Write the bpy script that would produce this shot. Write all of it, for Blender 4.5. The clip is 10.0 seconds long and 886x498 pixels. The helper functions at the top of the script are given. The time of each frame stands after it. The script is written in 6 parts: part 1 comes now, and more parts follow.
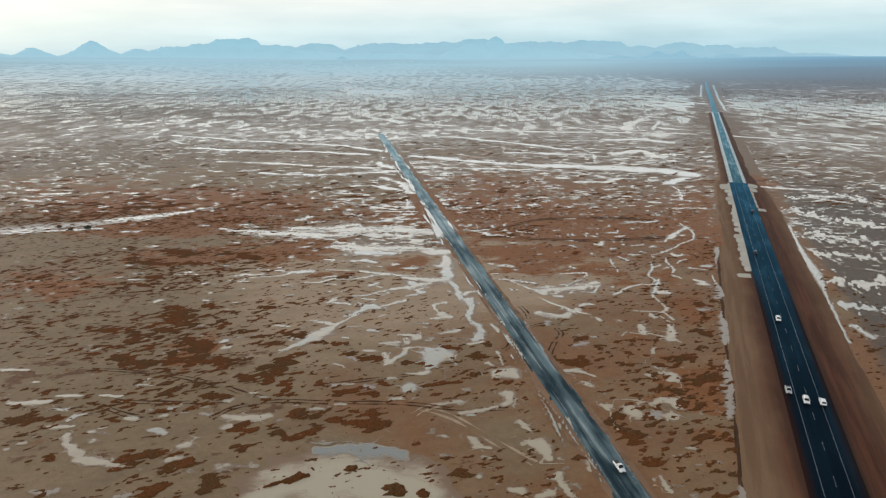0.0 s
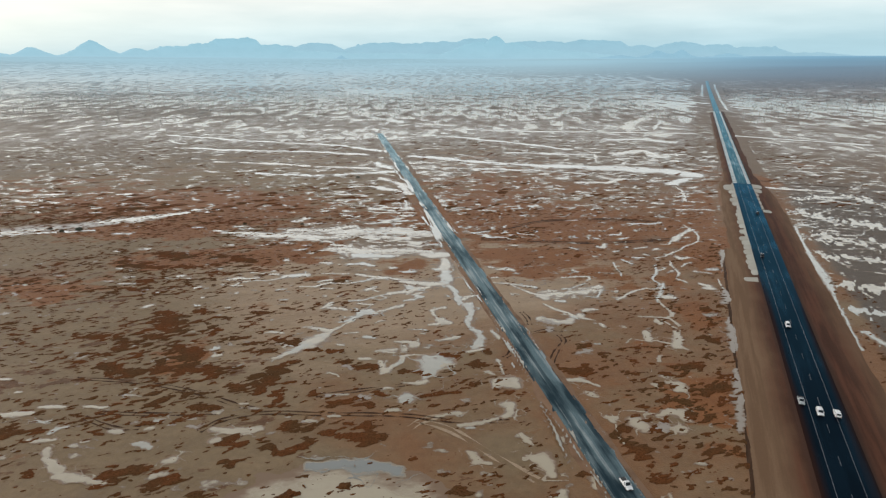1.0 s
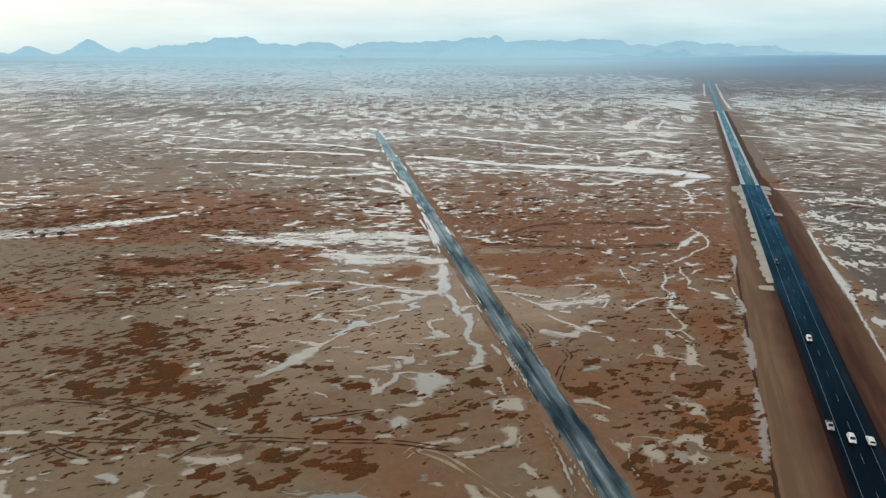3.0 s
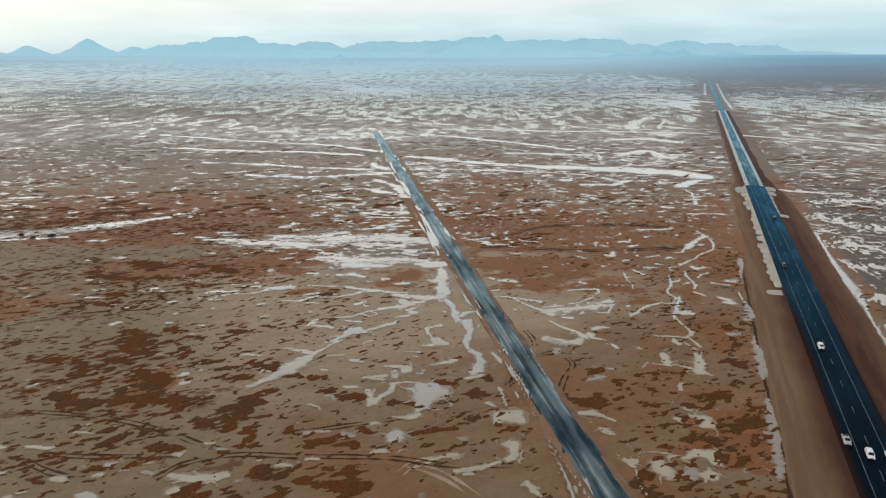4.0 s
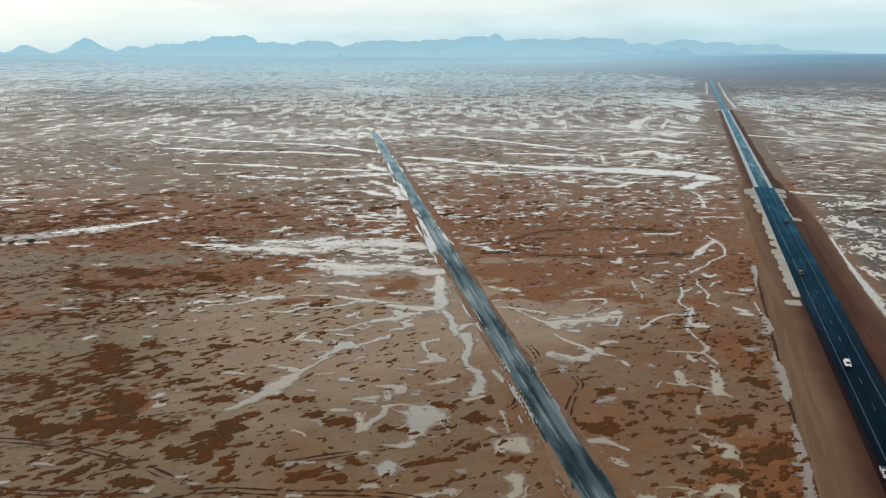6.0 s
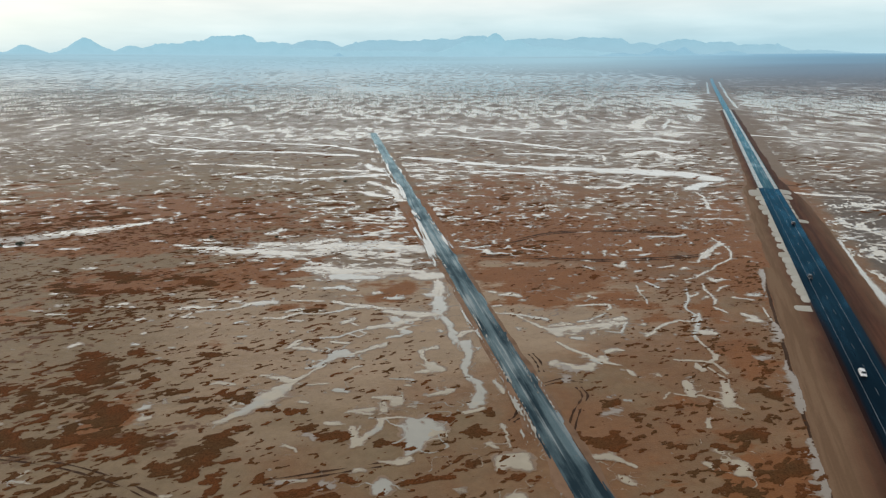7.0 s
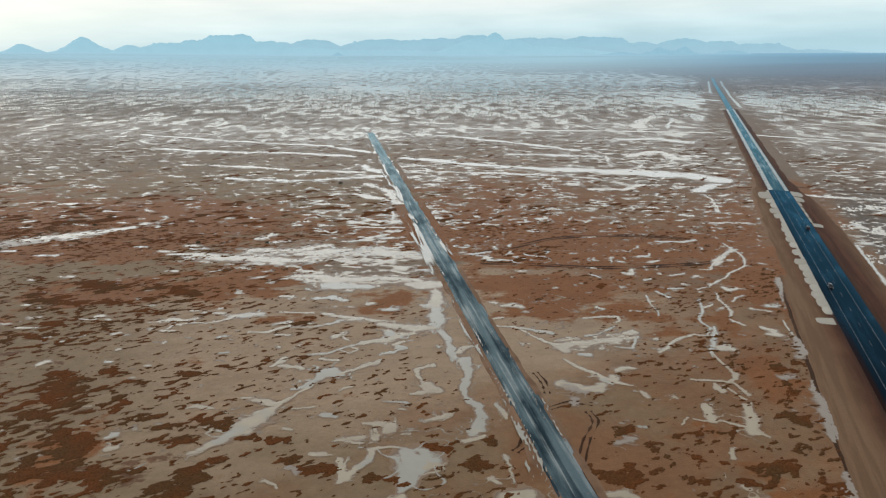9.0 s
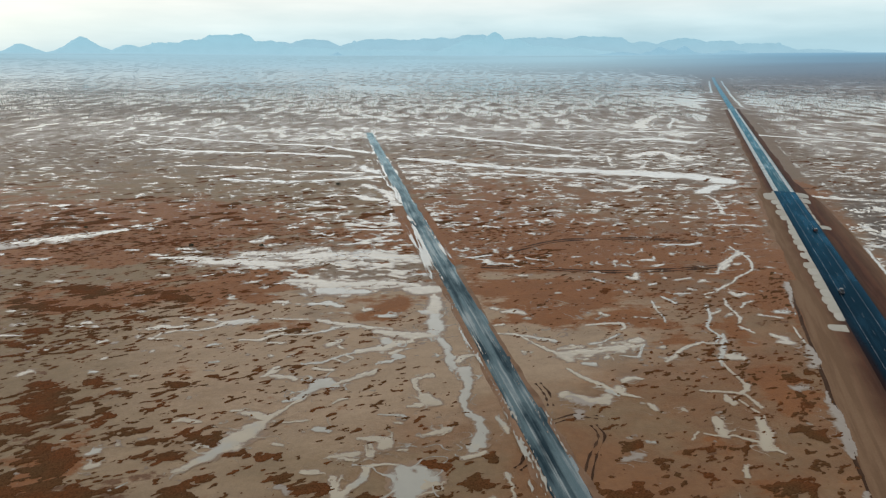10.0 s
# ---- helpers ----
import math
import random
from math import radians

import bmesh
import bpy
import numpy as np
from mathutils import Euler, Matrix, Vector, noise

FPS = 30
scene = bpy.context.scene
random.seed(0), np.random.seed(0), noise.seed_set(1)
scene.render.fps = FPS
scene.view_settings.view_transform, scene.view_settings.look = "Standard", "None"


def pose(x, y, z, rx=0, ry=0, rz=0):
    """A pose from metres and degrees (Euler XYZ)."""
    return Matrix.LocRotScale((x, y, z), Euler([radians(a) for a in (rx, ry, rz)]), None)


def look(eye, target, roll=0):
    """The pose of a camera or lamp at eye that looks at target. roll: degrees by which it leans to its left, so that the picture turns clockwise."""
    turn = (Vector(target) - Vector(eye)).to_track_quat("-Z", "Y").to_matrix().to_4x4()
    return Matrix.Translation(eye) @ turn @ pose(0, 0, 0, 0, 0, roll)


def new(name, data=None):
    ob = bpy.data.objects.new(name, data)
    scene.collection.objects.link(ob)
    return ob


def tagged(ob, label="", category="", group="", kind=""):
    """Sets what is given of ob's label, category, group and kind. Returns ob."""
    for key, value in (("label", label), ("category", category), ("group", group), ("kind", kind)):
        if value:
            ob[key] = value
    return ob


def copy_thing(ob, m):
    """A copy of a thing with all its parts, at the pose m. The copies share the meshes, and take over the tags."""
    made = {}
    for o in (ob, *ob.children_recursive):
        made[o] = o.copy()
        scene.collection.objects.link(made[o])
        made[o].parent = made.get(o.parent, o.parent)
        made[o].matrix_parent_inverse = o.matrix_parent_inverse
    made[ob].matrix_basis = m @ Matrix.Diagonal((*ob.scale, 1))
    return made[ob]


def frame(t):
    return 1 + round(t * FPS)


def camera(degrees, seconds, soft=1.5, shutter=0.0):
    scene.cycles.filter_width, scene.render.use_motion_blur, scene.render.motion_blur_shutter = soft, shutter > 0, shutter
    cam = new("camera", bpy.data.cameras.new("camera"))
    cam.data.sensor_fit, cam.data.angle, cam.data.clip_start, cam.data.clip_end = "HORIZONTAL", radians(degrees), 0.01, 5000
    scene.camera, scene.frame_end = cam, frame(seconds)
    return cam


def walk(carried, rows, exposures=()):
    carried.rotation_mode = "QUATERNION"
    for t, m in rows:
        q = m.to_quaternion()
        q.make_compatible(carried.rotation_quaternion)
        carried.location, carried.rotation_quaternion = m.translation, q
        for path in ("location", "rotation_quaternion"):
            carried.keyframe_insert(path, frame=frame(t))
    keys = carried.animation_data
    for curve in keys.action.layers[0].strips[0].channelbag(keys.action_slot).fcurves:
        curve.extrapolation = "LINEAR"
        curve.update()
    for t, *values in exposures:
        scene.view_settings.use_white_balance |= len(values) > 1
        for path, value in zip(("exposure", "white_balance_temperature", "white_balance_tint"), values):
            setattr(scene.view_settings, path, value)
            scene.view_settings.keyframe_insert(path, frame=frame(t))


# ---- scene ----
cam = camera(70, 10.0, soft=1.3)
PATH = [
    (0.0, pose(0.00, 0.00, 116.00, 72.786, 0, 0.000)),
    (1.0, pose(0.60, 9.15, 115.07, 72.757, 0, -0.002)),
    (2.0, pose(1.18, 18.31, 114.13, 72.730, 0, -0.007)),
    (3.0, pose(1.73, 27.47, 113.20, 72.705, 0, -0.014)),
    (4.0, pose(2.25, 36.64, 112.26, 72.682, 0, -0.023)),
    (5.0, pose(2.74, 45.82, 111.32, 72.660, 0, -0.034)),
    (6.0, pose(3.21, 55.00, 110.38, 72.641, 0, -0.048)),
    (7.0, pose(3.65, 64.19, 109.44, 72.623, 0, -0.065)),
    (8.0, pose(4.06, 73.39, 108.49, 72.607, 0, -0.083)),
    (9.0, pose(4.44, 82.60, 107.55, 72.593, 0, -0.104)),
    (10.0, pose(4.79, 91.81, 106.60, 72.581, 0, -0.128)),
]
walk(cam, PATH)

# ---- sky and sun: a low sun behind thin high cloud ----
SUN_AZ, SUN_EL = radians(-62), radians(16)  # from +y towards +x, and above the plain
world = bpy.data.worlds.new("evening_sky")
scene.world = world
world.use_nodes = True
wn, wl = world.node_tree.nodes, world.node_tree.links
sky = wn.new("ShaderNodeTexSky")
sky.sky_type, sky.sun_disc = "NISHITA", False
sky.sun_elevation, sky.sun_rotation = SUN_EL, SUN_AZ
sky.dust_density, sky.air_density = 2.0, 1.0
wtc = wn.new("ShaderNodeTexCoord")
wsep = wn.new("ShaderNodeSeparateXYZ")
wl.new(wtc.outputs["Generated"], wsep.inputs[0])
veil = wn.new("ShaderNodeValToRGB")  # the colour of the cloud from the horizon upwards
# 0.17 to 0.32: added bright band above the view, to brighten the pools
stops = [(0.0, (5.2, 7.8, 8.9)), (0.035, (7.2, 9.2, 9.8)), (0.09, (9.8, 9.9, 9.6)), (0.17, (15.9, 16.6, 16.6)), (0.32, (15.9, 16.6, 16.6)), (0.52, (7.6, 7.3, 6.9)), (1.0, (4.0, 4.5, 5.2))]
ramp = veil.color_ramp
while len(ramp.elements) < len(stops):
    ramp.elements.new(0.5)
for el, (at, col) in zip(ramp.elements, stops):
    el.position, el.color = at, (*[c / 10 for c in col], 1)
wcloud = wn.new("ShaderNodeTexNoise")
wcloud.inputs["Scale"].default_value, wcloud.inputs["Detail"].default_value = 6.0, 7
wstretch = wn.new("ShaderNodeMapping")
wstretch.inputs["Scale"].default_value = (1, 1, 6)
wl.new(wtc.outputs["Generated"], wstretch.inputs[0])
wl.new(wstretch.outputs[0], wcloud.inputs["Vector"])
wlean = wn.new("ShaderNodeMath")  # the glow lies towards the sun's side
wlean.operation = "MULTIPLY_ADD"
wlean.inputs[1].default_value = -0.022
wl.new(wsep.outputs["X"], wlean.inputs[0])
wl.new(wsep.outputs["Z"], wlean.inputs[2])
wrag = wn.new("ShaderNodeMath")  # ragged upper edge of the cloud bank
wrag.operation = "MULTIPLY_ADD"
wrag.inputs[1].default_value = 0.036
wl.new(wcloud.outputs["Fac"], wrag.inputs[0])
wl.new(wlean.outputs[0], wrag.inputs[2])
wshift = wn.new("ShaderNodeMath")
wshift.operation = "SUBTRACT"
wshift.inputs[1].default_value = 0.018
wl.new(wrag.outputs[0], wshift.inputs[0])
wl.new(wshift.outputs[0], veil.inputs[0])
wgain = wn.new("ShaderNodeVectorMath")
wgain.operation = "SCALE"
wl.new(veil.outputs[0], wgain.inputs[0])
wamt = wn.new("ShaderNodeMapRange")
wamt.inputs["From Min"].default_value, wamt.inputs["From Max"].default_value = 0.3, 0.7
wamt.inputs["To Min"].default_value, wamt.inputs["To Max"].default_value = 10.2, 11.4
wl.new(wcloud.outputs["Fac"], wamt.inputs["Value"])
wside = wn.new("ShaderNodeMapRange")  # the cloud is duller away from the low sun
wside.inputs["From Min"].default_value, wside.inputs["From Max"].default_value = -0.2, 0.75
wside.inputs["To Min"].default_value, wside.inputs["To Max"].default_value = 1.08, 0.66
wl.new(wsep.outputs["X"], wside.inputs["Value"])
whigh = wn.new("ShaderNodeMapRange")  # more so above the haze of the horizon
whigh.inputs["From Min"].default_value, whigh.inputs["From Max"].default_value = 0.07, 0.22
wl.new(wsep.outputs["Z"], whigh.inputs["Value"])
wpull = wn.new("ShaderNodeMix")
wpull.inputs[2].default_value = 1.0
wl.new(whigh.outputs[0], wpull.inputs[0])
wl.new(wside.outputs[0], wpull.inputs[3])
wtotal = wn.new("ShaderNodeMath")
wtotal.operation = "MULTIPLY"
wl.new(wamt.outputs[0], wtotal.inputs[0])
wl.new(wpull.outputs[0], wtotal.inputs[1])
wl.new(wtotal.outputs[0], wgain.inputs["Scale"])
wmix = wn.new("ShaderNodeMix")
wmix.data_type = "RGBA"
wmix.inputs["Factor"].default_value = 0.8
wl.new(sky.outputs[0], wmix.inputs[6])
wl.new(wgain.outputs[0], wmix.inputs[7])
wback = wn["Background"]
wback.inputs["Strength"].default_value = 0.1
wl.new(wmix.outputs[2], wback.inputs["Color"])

sun = new("sun", bpy.data.lights.new("sun", "SUN"))
sun.data.energy, sun.data.angle, sun.data.color = 0.85, radians(14), (1.0, 0.90, 0.80)
sun.matrix_world = look((0, 0, 300), (-300 * math.sin(SUN_AZ), -300 * math.cos(SUN_AZ), 300 - 300 * math.tan(SUN_EL)))


# ---- numbers: lattice noise and soft spots ----
def vnoise(x, y, seed=0):
    """Smooth lattice noise, 0 to 1, of arrays of places."""
    x, y = np.asarray(x, float), np.asarray(y, float)
    ix, iy = np.floor(x).astype(np.int64), np.floor(y).astype(np.int64)
    u, v = x - ix, y - iy
    u, v = u * u * (3 - 2 * u), v * v * (3 - 2 * v)

    def h(a, b):
        n = (a * 374761393 + b * 668265263 + seed * 1442695041) & 0x7FFFFFFF
        n = ((n ^ (n >> 13)) * 1274126177) & 0x7FFFFFFF
        return ((n ^ (n >> 16)) & 0xFFFFFF) / 0xFFFFFF

    return (h(ix, iy) * (1 - u) + h(ix + 1, iy) * u) * (1 - v) + (h(ix, iy + 1) * (1 - u) + h(ix + 1, iy + 1) * u) * v


def fbm(x, y, seed=0, octaves=4):
    total, gain, out = 0.0, 1.0, 0.0
    for k in range(octaves):
        c, d = math.cos(0.6 + 1.1 * k) * 2 ** k, math.sin(0.6 + 1.1 * k) * 2 ** k  # each octave turned, to hide the lattice
        out = out + gain * vnoise(x * c - y * d + 17.3 * k, x * d + y * c - 9.1 * k, seed + k)
        total, gain = total + gain, gain * 0.55
    return out / total


def smooth(a, b, v):
    k = np.clip((v - a) / (b - a), 0, 1)
    return k * k * (3 - 2 * k)


# ---- materials ----
class Nodes:
    """Short hand for one material's node tree."""

    def __init__(self, name):
        self.mat = bpy.data.materials.new(name)
        self.mat.use_nodes = True
        self.t = self.mat.node_tree
        self.bsdf = self.t.nodes["Principled BSDF"]
        self.geo = self.t.nodes.new("ShaderNodeNewGeometry")

    def put(self, socket, value):
        if isinstance(value, bpy.types.NodeSocket):
            self.t.links.new(value, socket)
        elif isinstance(value, tuple) and len(value) == 3 and socket.type == "RGBA":
            socket.default_value = (*value, 1)
        else:
            socket.default_value = value

    def noise(self, scale, detail=4, stretch=(1, 1, 1), turn=0.0, rough=0.55, offset=0.0, bend=0.0):
        m = self.t.nodes.new("ShaderNodeMapping")
        m.vector_type = "TEXTURE"  # turned first, then stretched
        m.inputs["Scale"].default_value = [1 / (scale * s) for s in stretch]
        m.inputs["Rotation"].default_value = (0, 0, radians(turn))
        m.inputs["Location"].default_value = (offset, offset * 0.7, 0)
        self.t.links.new(self.geo.outputs["Position"], m.inputs[0])
        n = self.t.nodes.new("ShaderNodeTexNoise")
        n.inputs["Scale"].default_value, n.inputs["Detail"].default_value = 1, detail
        n.inputs["Roughness"].default_value, n.inputs["Distortion"].default_value = rough, bend
        self.t.links.new(m.outputs[0], n.inputs["Vector"])
        return n.outputs["Fac"]

    def math(self, op, a, b=0.0):
        n = self.t.nodes.new("ShaderNodeMath")
        n.operation = op
        self.put(n.inputs[0], a), self.put(n.inputs[1], b)
        return n.outputs[0]

    def step(self, value, lo, hi, out=(0.0, 1.0)):
        n = self.t.nodes.new("ShaderNodeMapRange")
        n.interpolation_type = "SMOOTHSTEP"
        self.put(n.inputs["Value"], value)
        for k, v in zip(("From Min", "From Max", "To Min", "To Max"), (lo, hi, *out)):
            self.put(n.inputs[k], v)
        return n.outputs[0]

    def mix(self, fac, a, b):
        n = self.t.nodes.new("ShaderNodeMix")
        n.data_type = "RGBA"
        self.put(n.inputs[0], fac), self.put(n.inputs[6], a), self.put(n.inputs[7], b)
        return n.outputs[2]

    def fmix(self, fac, a, b):
        n = self.t.nodes.new("ShaderNodeMix")
        self.put(n.inputs[0], fac), self.put(n.inputs[2], a), self.put(n.inputs[3], b)
        return n.outputs[0]

    def layer(self, name):
        n = self.t.nodes.new("ShaderNodeAttribute")
        n.attribute_name = name
        return n.outputs["Fac"]

    def bump(self, height, strength, distance):
        n = self.t.nodes.new("ShaderNodeBump")
        n.inputs["Strength"].default_value, n.inputs["Distance"].default_value = strength, distance
        self.put(n.inputs["Height"], height)
        self.put(self.bsdf.inputs["Normal"], n.outputs[0])

    def set(self, **values):
        for k, v in values.items():
            self.put(self.bsdf.inputs[k.replace("_", " ")], v)
        return self.mat


SAND, CLAY, RUST, SCRUB = (0.208, 0.103, 0.048), (0.212, 0.147, 0.084), (0.215, 0.086, 0.029), (0.085, 0.034, 0.012)
MUD_WATER = (0.395, 0.338, 0.235)


def ground_material():
    g = Nodes("wet_desert_soil")
    big = g.noise(1 / 60, 5, offset=3)
    mid = g.noise(1 / 12, 7, stretch=(0.6, 1, 1), turn=10, offset=11, rough=0.65)
    fine = g.noise(1 / 2.2, 4, offset=5)
    grain = g.noise(1.7, 3)
    # soil: tan sand, greyer clay, red earth
    col = g.mix(g.step(g.math("ADD", big, g.layer("clay")), 0.38, 0.62), SAND, CLAY)
    # pale also paints haze and lens vignette into the mid plain's soil
    col = g.mix(g.step(g.math("ADD", g.layer("pale"), g.math("MULTIPLY", mid, 0.6)), 0.35, 0.95), col, (0.345, 0.248, 0.163))
    soak = g.math("ADD", g.layer("damp"), g.math("MULTIPLY", g.math("SUBTRACT", g.noise(1 / 17, 5, stretch=(0.6, 1, 1), turn=12, offset=53), 0.5), 1.5))
    col = g.mix(g.step(soak, 0.16, 0.62, (0, 0.75)), col, (0.165, 0.124, 0.088))
    red = g.math("ADD", g.layer("red"), g.math("MULTIPLY", g.math("SUBTRACT", mid, 0.5), 2.3))
    col = g.mix(g.step(red, 0.38, 0.66), col, RUST)
    # dark grey mud where the flood has stood
    silt = g.math("ADD", g.layer("mud"), g.math("MULTIPLY", g.math("SUBTRACT", mid, 0.5), 1.3))
    col = g.mix(g.step(silt, 0.30, 0.80, (0, 0.8)), col, (0.098, 0.080, 0.066))
    # dark damp crust with low growth, in ragged tufts
    tuft = g.noise(1 / 5.5, 6, stretch=(0.55, 1, 1), turn=14, rough=0.62, offset=21)
    dark = g.math("ADD", g.layer("dark"), g.math("MULTIPLY", g.math("SUBTRACT", tuft, 0.5), 2.6))
    darkness = g.step(dark, 0.62, 0.80)
    col = g.mix(g.math("MULTIPLY", darkness, 0.85), col, g.mix(fine, SCRUB, (0.14, 0.062, 0.030)))
    drift = g.noise(1 / 9, 5, stretch=(0.35, 1, 1), turn=20, offset=31)  # low wind and water lines in the sand
    shade = g.math("ADD", g.math("MULTIPLY", fine, 0.40), g.math("ADD", g.math("MULTIPLY", grain, 0.30), 0.40))
    shade = g.math("ADD", shade, g.math("MULTIPLY", drift, 0.48))
    n = g.t.nodes.new("ShaderNodeVectorMath")
    n.operation = "SCALE"
    g.put(n.inputs[0], col), g.put(n.inputs["Scale"], shade)
    col = n.outputs[0]
    # standing water in the hollows
    pool = g.noise(1 / 44, 9, stretch=(1.6, 1, 1), turn=8, rough=0.76, offset=40, bend=0.4)
    chan = g.noise(1 / 170, 5, stretch=(0.5, 1.3, 1), turn=-4, offset=70, bend=0.5)
    speck = g.noise(1 / 19, 4, stretch=(1, 0.50, 1), turn=4, offset=90, rough=0.62)
    lie = g.math("ADD", g.math("ADD", g.math("MULTIPLY", pool, 0.40), g.math("MULTIPLY", chan, 0.18)), g.math("MULTIPLY", speck, 0.42))
    # far sheets lie in longer reaches
    reach = g.math("ADD", g.math("MULTIPLY", g.noise(1 / 34, 4, stretch=(1.3, 0.5, 1), turn=0, offset=130, rough=0.6), 0.72), g.math("MULTIPLY", pool, 0.28))
    lie = g.fmix(g.layer("far"), lie, reach)
    wet = g.math("ADD", g.layer("wet"), g.math("MULTIPLY", g.math("SUBTRACT", lie, 0.5), 3.6))
    water = g.step(wet, 0.48, 0.52)
    damp = g.step(wet, 0.12, 0.52)
    col = g.mix(g.math("MULTIPLY", damp, 0.35), col, (0.20, 0.135, 0.095))
    col = g.mix(water, col, MUD_WATER)
    rough = g.fmix(damp, 0.56, 0.36)
    rough = g.fmix(water, rough, 0.12)
    dry = g.math("SUBTRACT", 1.0, water)
    g.bump(g.math("MULTIPLY", g.math("ADD", g.math("MULTIPLY", fine, 0.7), grain), dry), 0.5, 0.25)
    return g.set(Base_Color=col, Roughness=rough, Specular_IOR_Level=g.fmix(water, g.fmix(damp, 0.10, 0.3), 1.8))


def water_material():
    """Silty rainwater that thins out to wet mud at its banks; "deep" is the layer of the distance from the bank."""
    g = Nodes("muddy_water")
    deep = g.layer("deep")
    silt = g.noise(1 / 9, 4, offset=8)
    lap = g.noise(0.8, 4, offset=6)
    ripple = g.noise(0.6, 3, offset=2)
    one = g.t.nodes.new("ShaderNodeObjectInfo").outputs["Random"]
    col = g.mix(g.step(silt, 0.35, 0.65), MUD_WATER, (0.345, 0.290, 0.198))
    col = g.mix(g.step(g.math("ADD", one, g.math("MULTIPLY", silt, 0.5)), 0.86, 1.0, (0, 0.55)), col, (0.30, 0.325, 0.305))
    shore = g.math("ADD", deep, g.math("MULTIPLY", g.math("SUBTRACT", lap, 0.5), 0.5))
    streak = g.noise(1 / 3.0, 5, stretch=(0.5, 1, 1), turn=12, offset=16, rough=0.65)
    full = g.step(g.math("ADD", shore, g.math("MULTIPLY", g.math("SUBTRACT", streak, 0.5), 0.5)), -0.04, 0.26)
    mud = g.mix(g.step(shore, -0.30, -0.02), (0.235, 0.150, 0.088), (0.185, 0.130, 0.088))
    g.bump(g.fmix(full, lap, g.math("MULTIPLY", ripple, 0.05)), 0.15, 0.05)
    return g.set(Base_Color=g.mix(full, mud, col), Roughness=g.fmix(full, 0.42, 0.09), Specular_IOR_Level=g.fmix(full, 0.3, 1.3))


def scrub_material():
    g = Nodes("rusty_scrub")
    leaf, tone = g.noise(2.2, 5, rough=0.7), g.noise(1 / 14, 4, offset=6)
    col = g.mix(g.step(tone, 0.36, 0.64), (0.150, 0.053, 0.018), (0.105, 0.054, 0.022))
    col = g.mix(g.step(leaf, 0.30, 0.62), tuple(c * 0.62 for c in SCRUB), col)
    g.bump(leaf, 0.3, 0.15)
    return g.set(Base_Color=col, Roughness=0.9, Specular_IOR_Level=0.04)


def asphalt_material(name, base, silt, streaks, rough_dry, turn, gloss, lo=0.45, muddy=False):
    g = Nodes(name)
    long = g.noise(0.7, 4, stretch=(0.8, 0.020, 1), turn=turn, offset=3)
    fine = g.noise(2.5, 3)
    patch = g.noise(1 / 10, 5, stretch=(1, 0.30, 1), turn=turn, offset=9)
    wet = g.step(g.math("ADD", g.math("MULTIPLY", long, 0.4), g.math("MULTIPLY", patch, 0.6)), lo, lo + 0.17)
    col = g.mix(g.math("MULTIPLY", wet, streaks), base, silt)
    if streaks == 1.0:  # bright threads of silt left by the wheels
        lines = g.noise(0.9, 5, stretch=(1, 0.022, 1), turn=turn, offset=27, bend=0.12)
        col = g.mix(g.step(g.math("ADD", g.math("MULTIPLY", lines, 0.55), g.math("MULTIPLY", patch, 0.45)), 0.50, 0.62, (0, 0.68)), col, (0.46, 0.50, 0.49))
    clean = 1.0
    if muddy:  # red mud carried onto the shoulders, as far as the concrete begins
        def offset_along(axis, start):
            dot = g.t.nodes.new("ShaderNodeVectorMath")
            dot.operation = "DOT_PRODUCT"
            g.t.links.new(g.geo.outputs["Position"], dot.inputs[0])
            dot.inputs[1].default_value = axis
            return g.math("SUBTRACT", dot.outputs["Value"], start)

        side = g.math("ABSOLUTE", offset_along((0.9341, -0.3570, 0), 0.9341 * 128.5 - 0.3570 * 199.0))
        run = offset_along((0.3570, 0.9341, 0), 0.3570 * 128.5 + 0.9341 * 199.0)
        smear = g.step(g.math("ADD", side, g.math("MULTIPLY", g.math("SUBTRACT", long, 0.5), 3.0)), 4.6, 7.9)
        smear = g.math("MULTIPLY", smear, g.step(run, 70, 150, (0.9, 0.15)))
        col = g.mix(smear, col, (0.034, 0.016, 0.011))
        clean = g.math("SUBTRACT", 1.0, smear)
    col = g.mix(g.math("MULTIPLY", fine, 0.5), col, tuple(c * 0.5 for c in base))
    g.bump(fine, 0.25, 0.02)
    # a bluish film of water: gloss over dull asphalt, by Fresnel
    dull, film, both, fres = (g.t.nodes.new("ShaderNode" + k) for k in ("BsdfDiffuse", "BsdfGlossy", "MixShader", "Fresnel"))
    fres.inputs["IOR"].default_value = 1.17
    g.put(dull.inputs["Color"], col)
    g.put(film.inputs["Color"], gloss)
    g.put(film.inputs["Roughness"], g.fmix(wet, rough_dry, 0.22))
    g.put(both.inputs[0], g.math("MULTIPLY", g.math("MULTIPLY", fres.outputs[0], g.fmix(wet, 0.75, 1.0)), clean))
    for k, n in enumerate((dull, film)):
        g.t.links.new(n.outputs[0], both.inputs[1 + k])
    g.t.links.new(both.outputs[0], g.t.nodes["Material Output"].inputs["Surface"])
    return g.mat


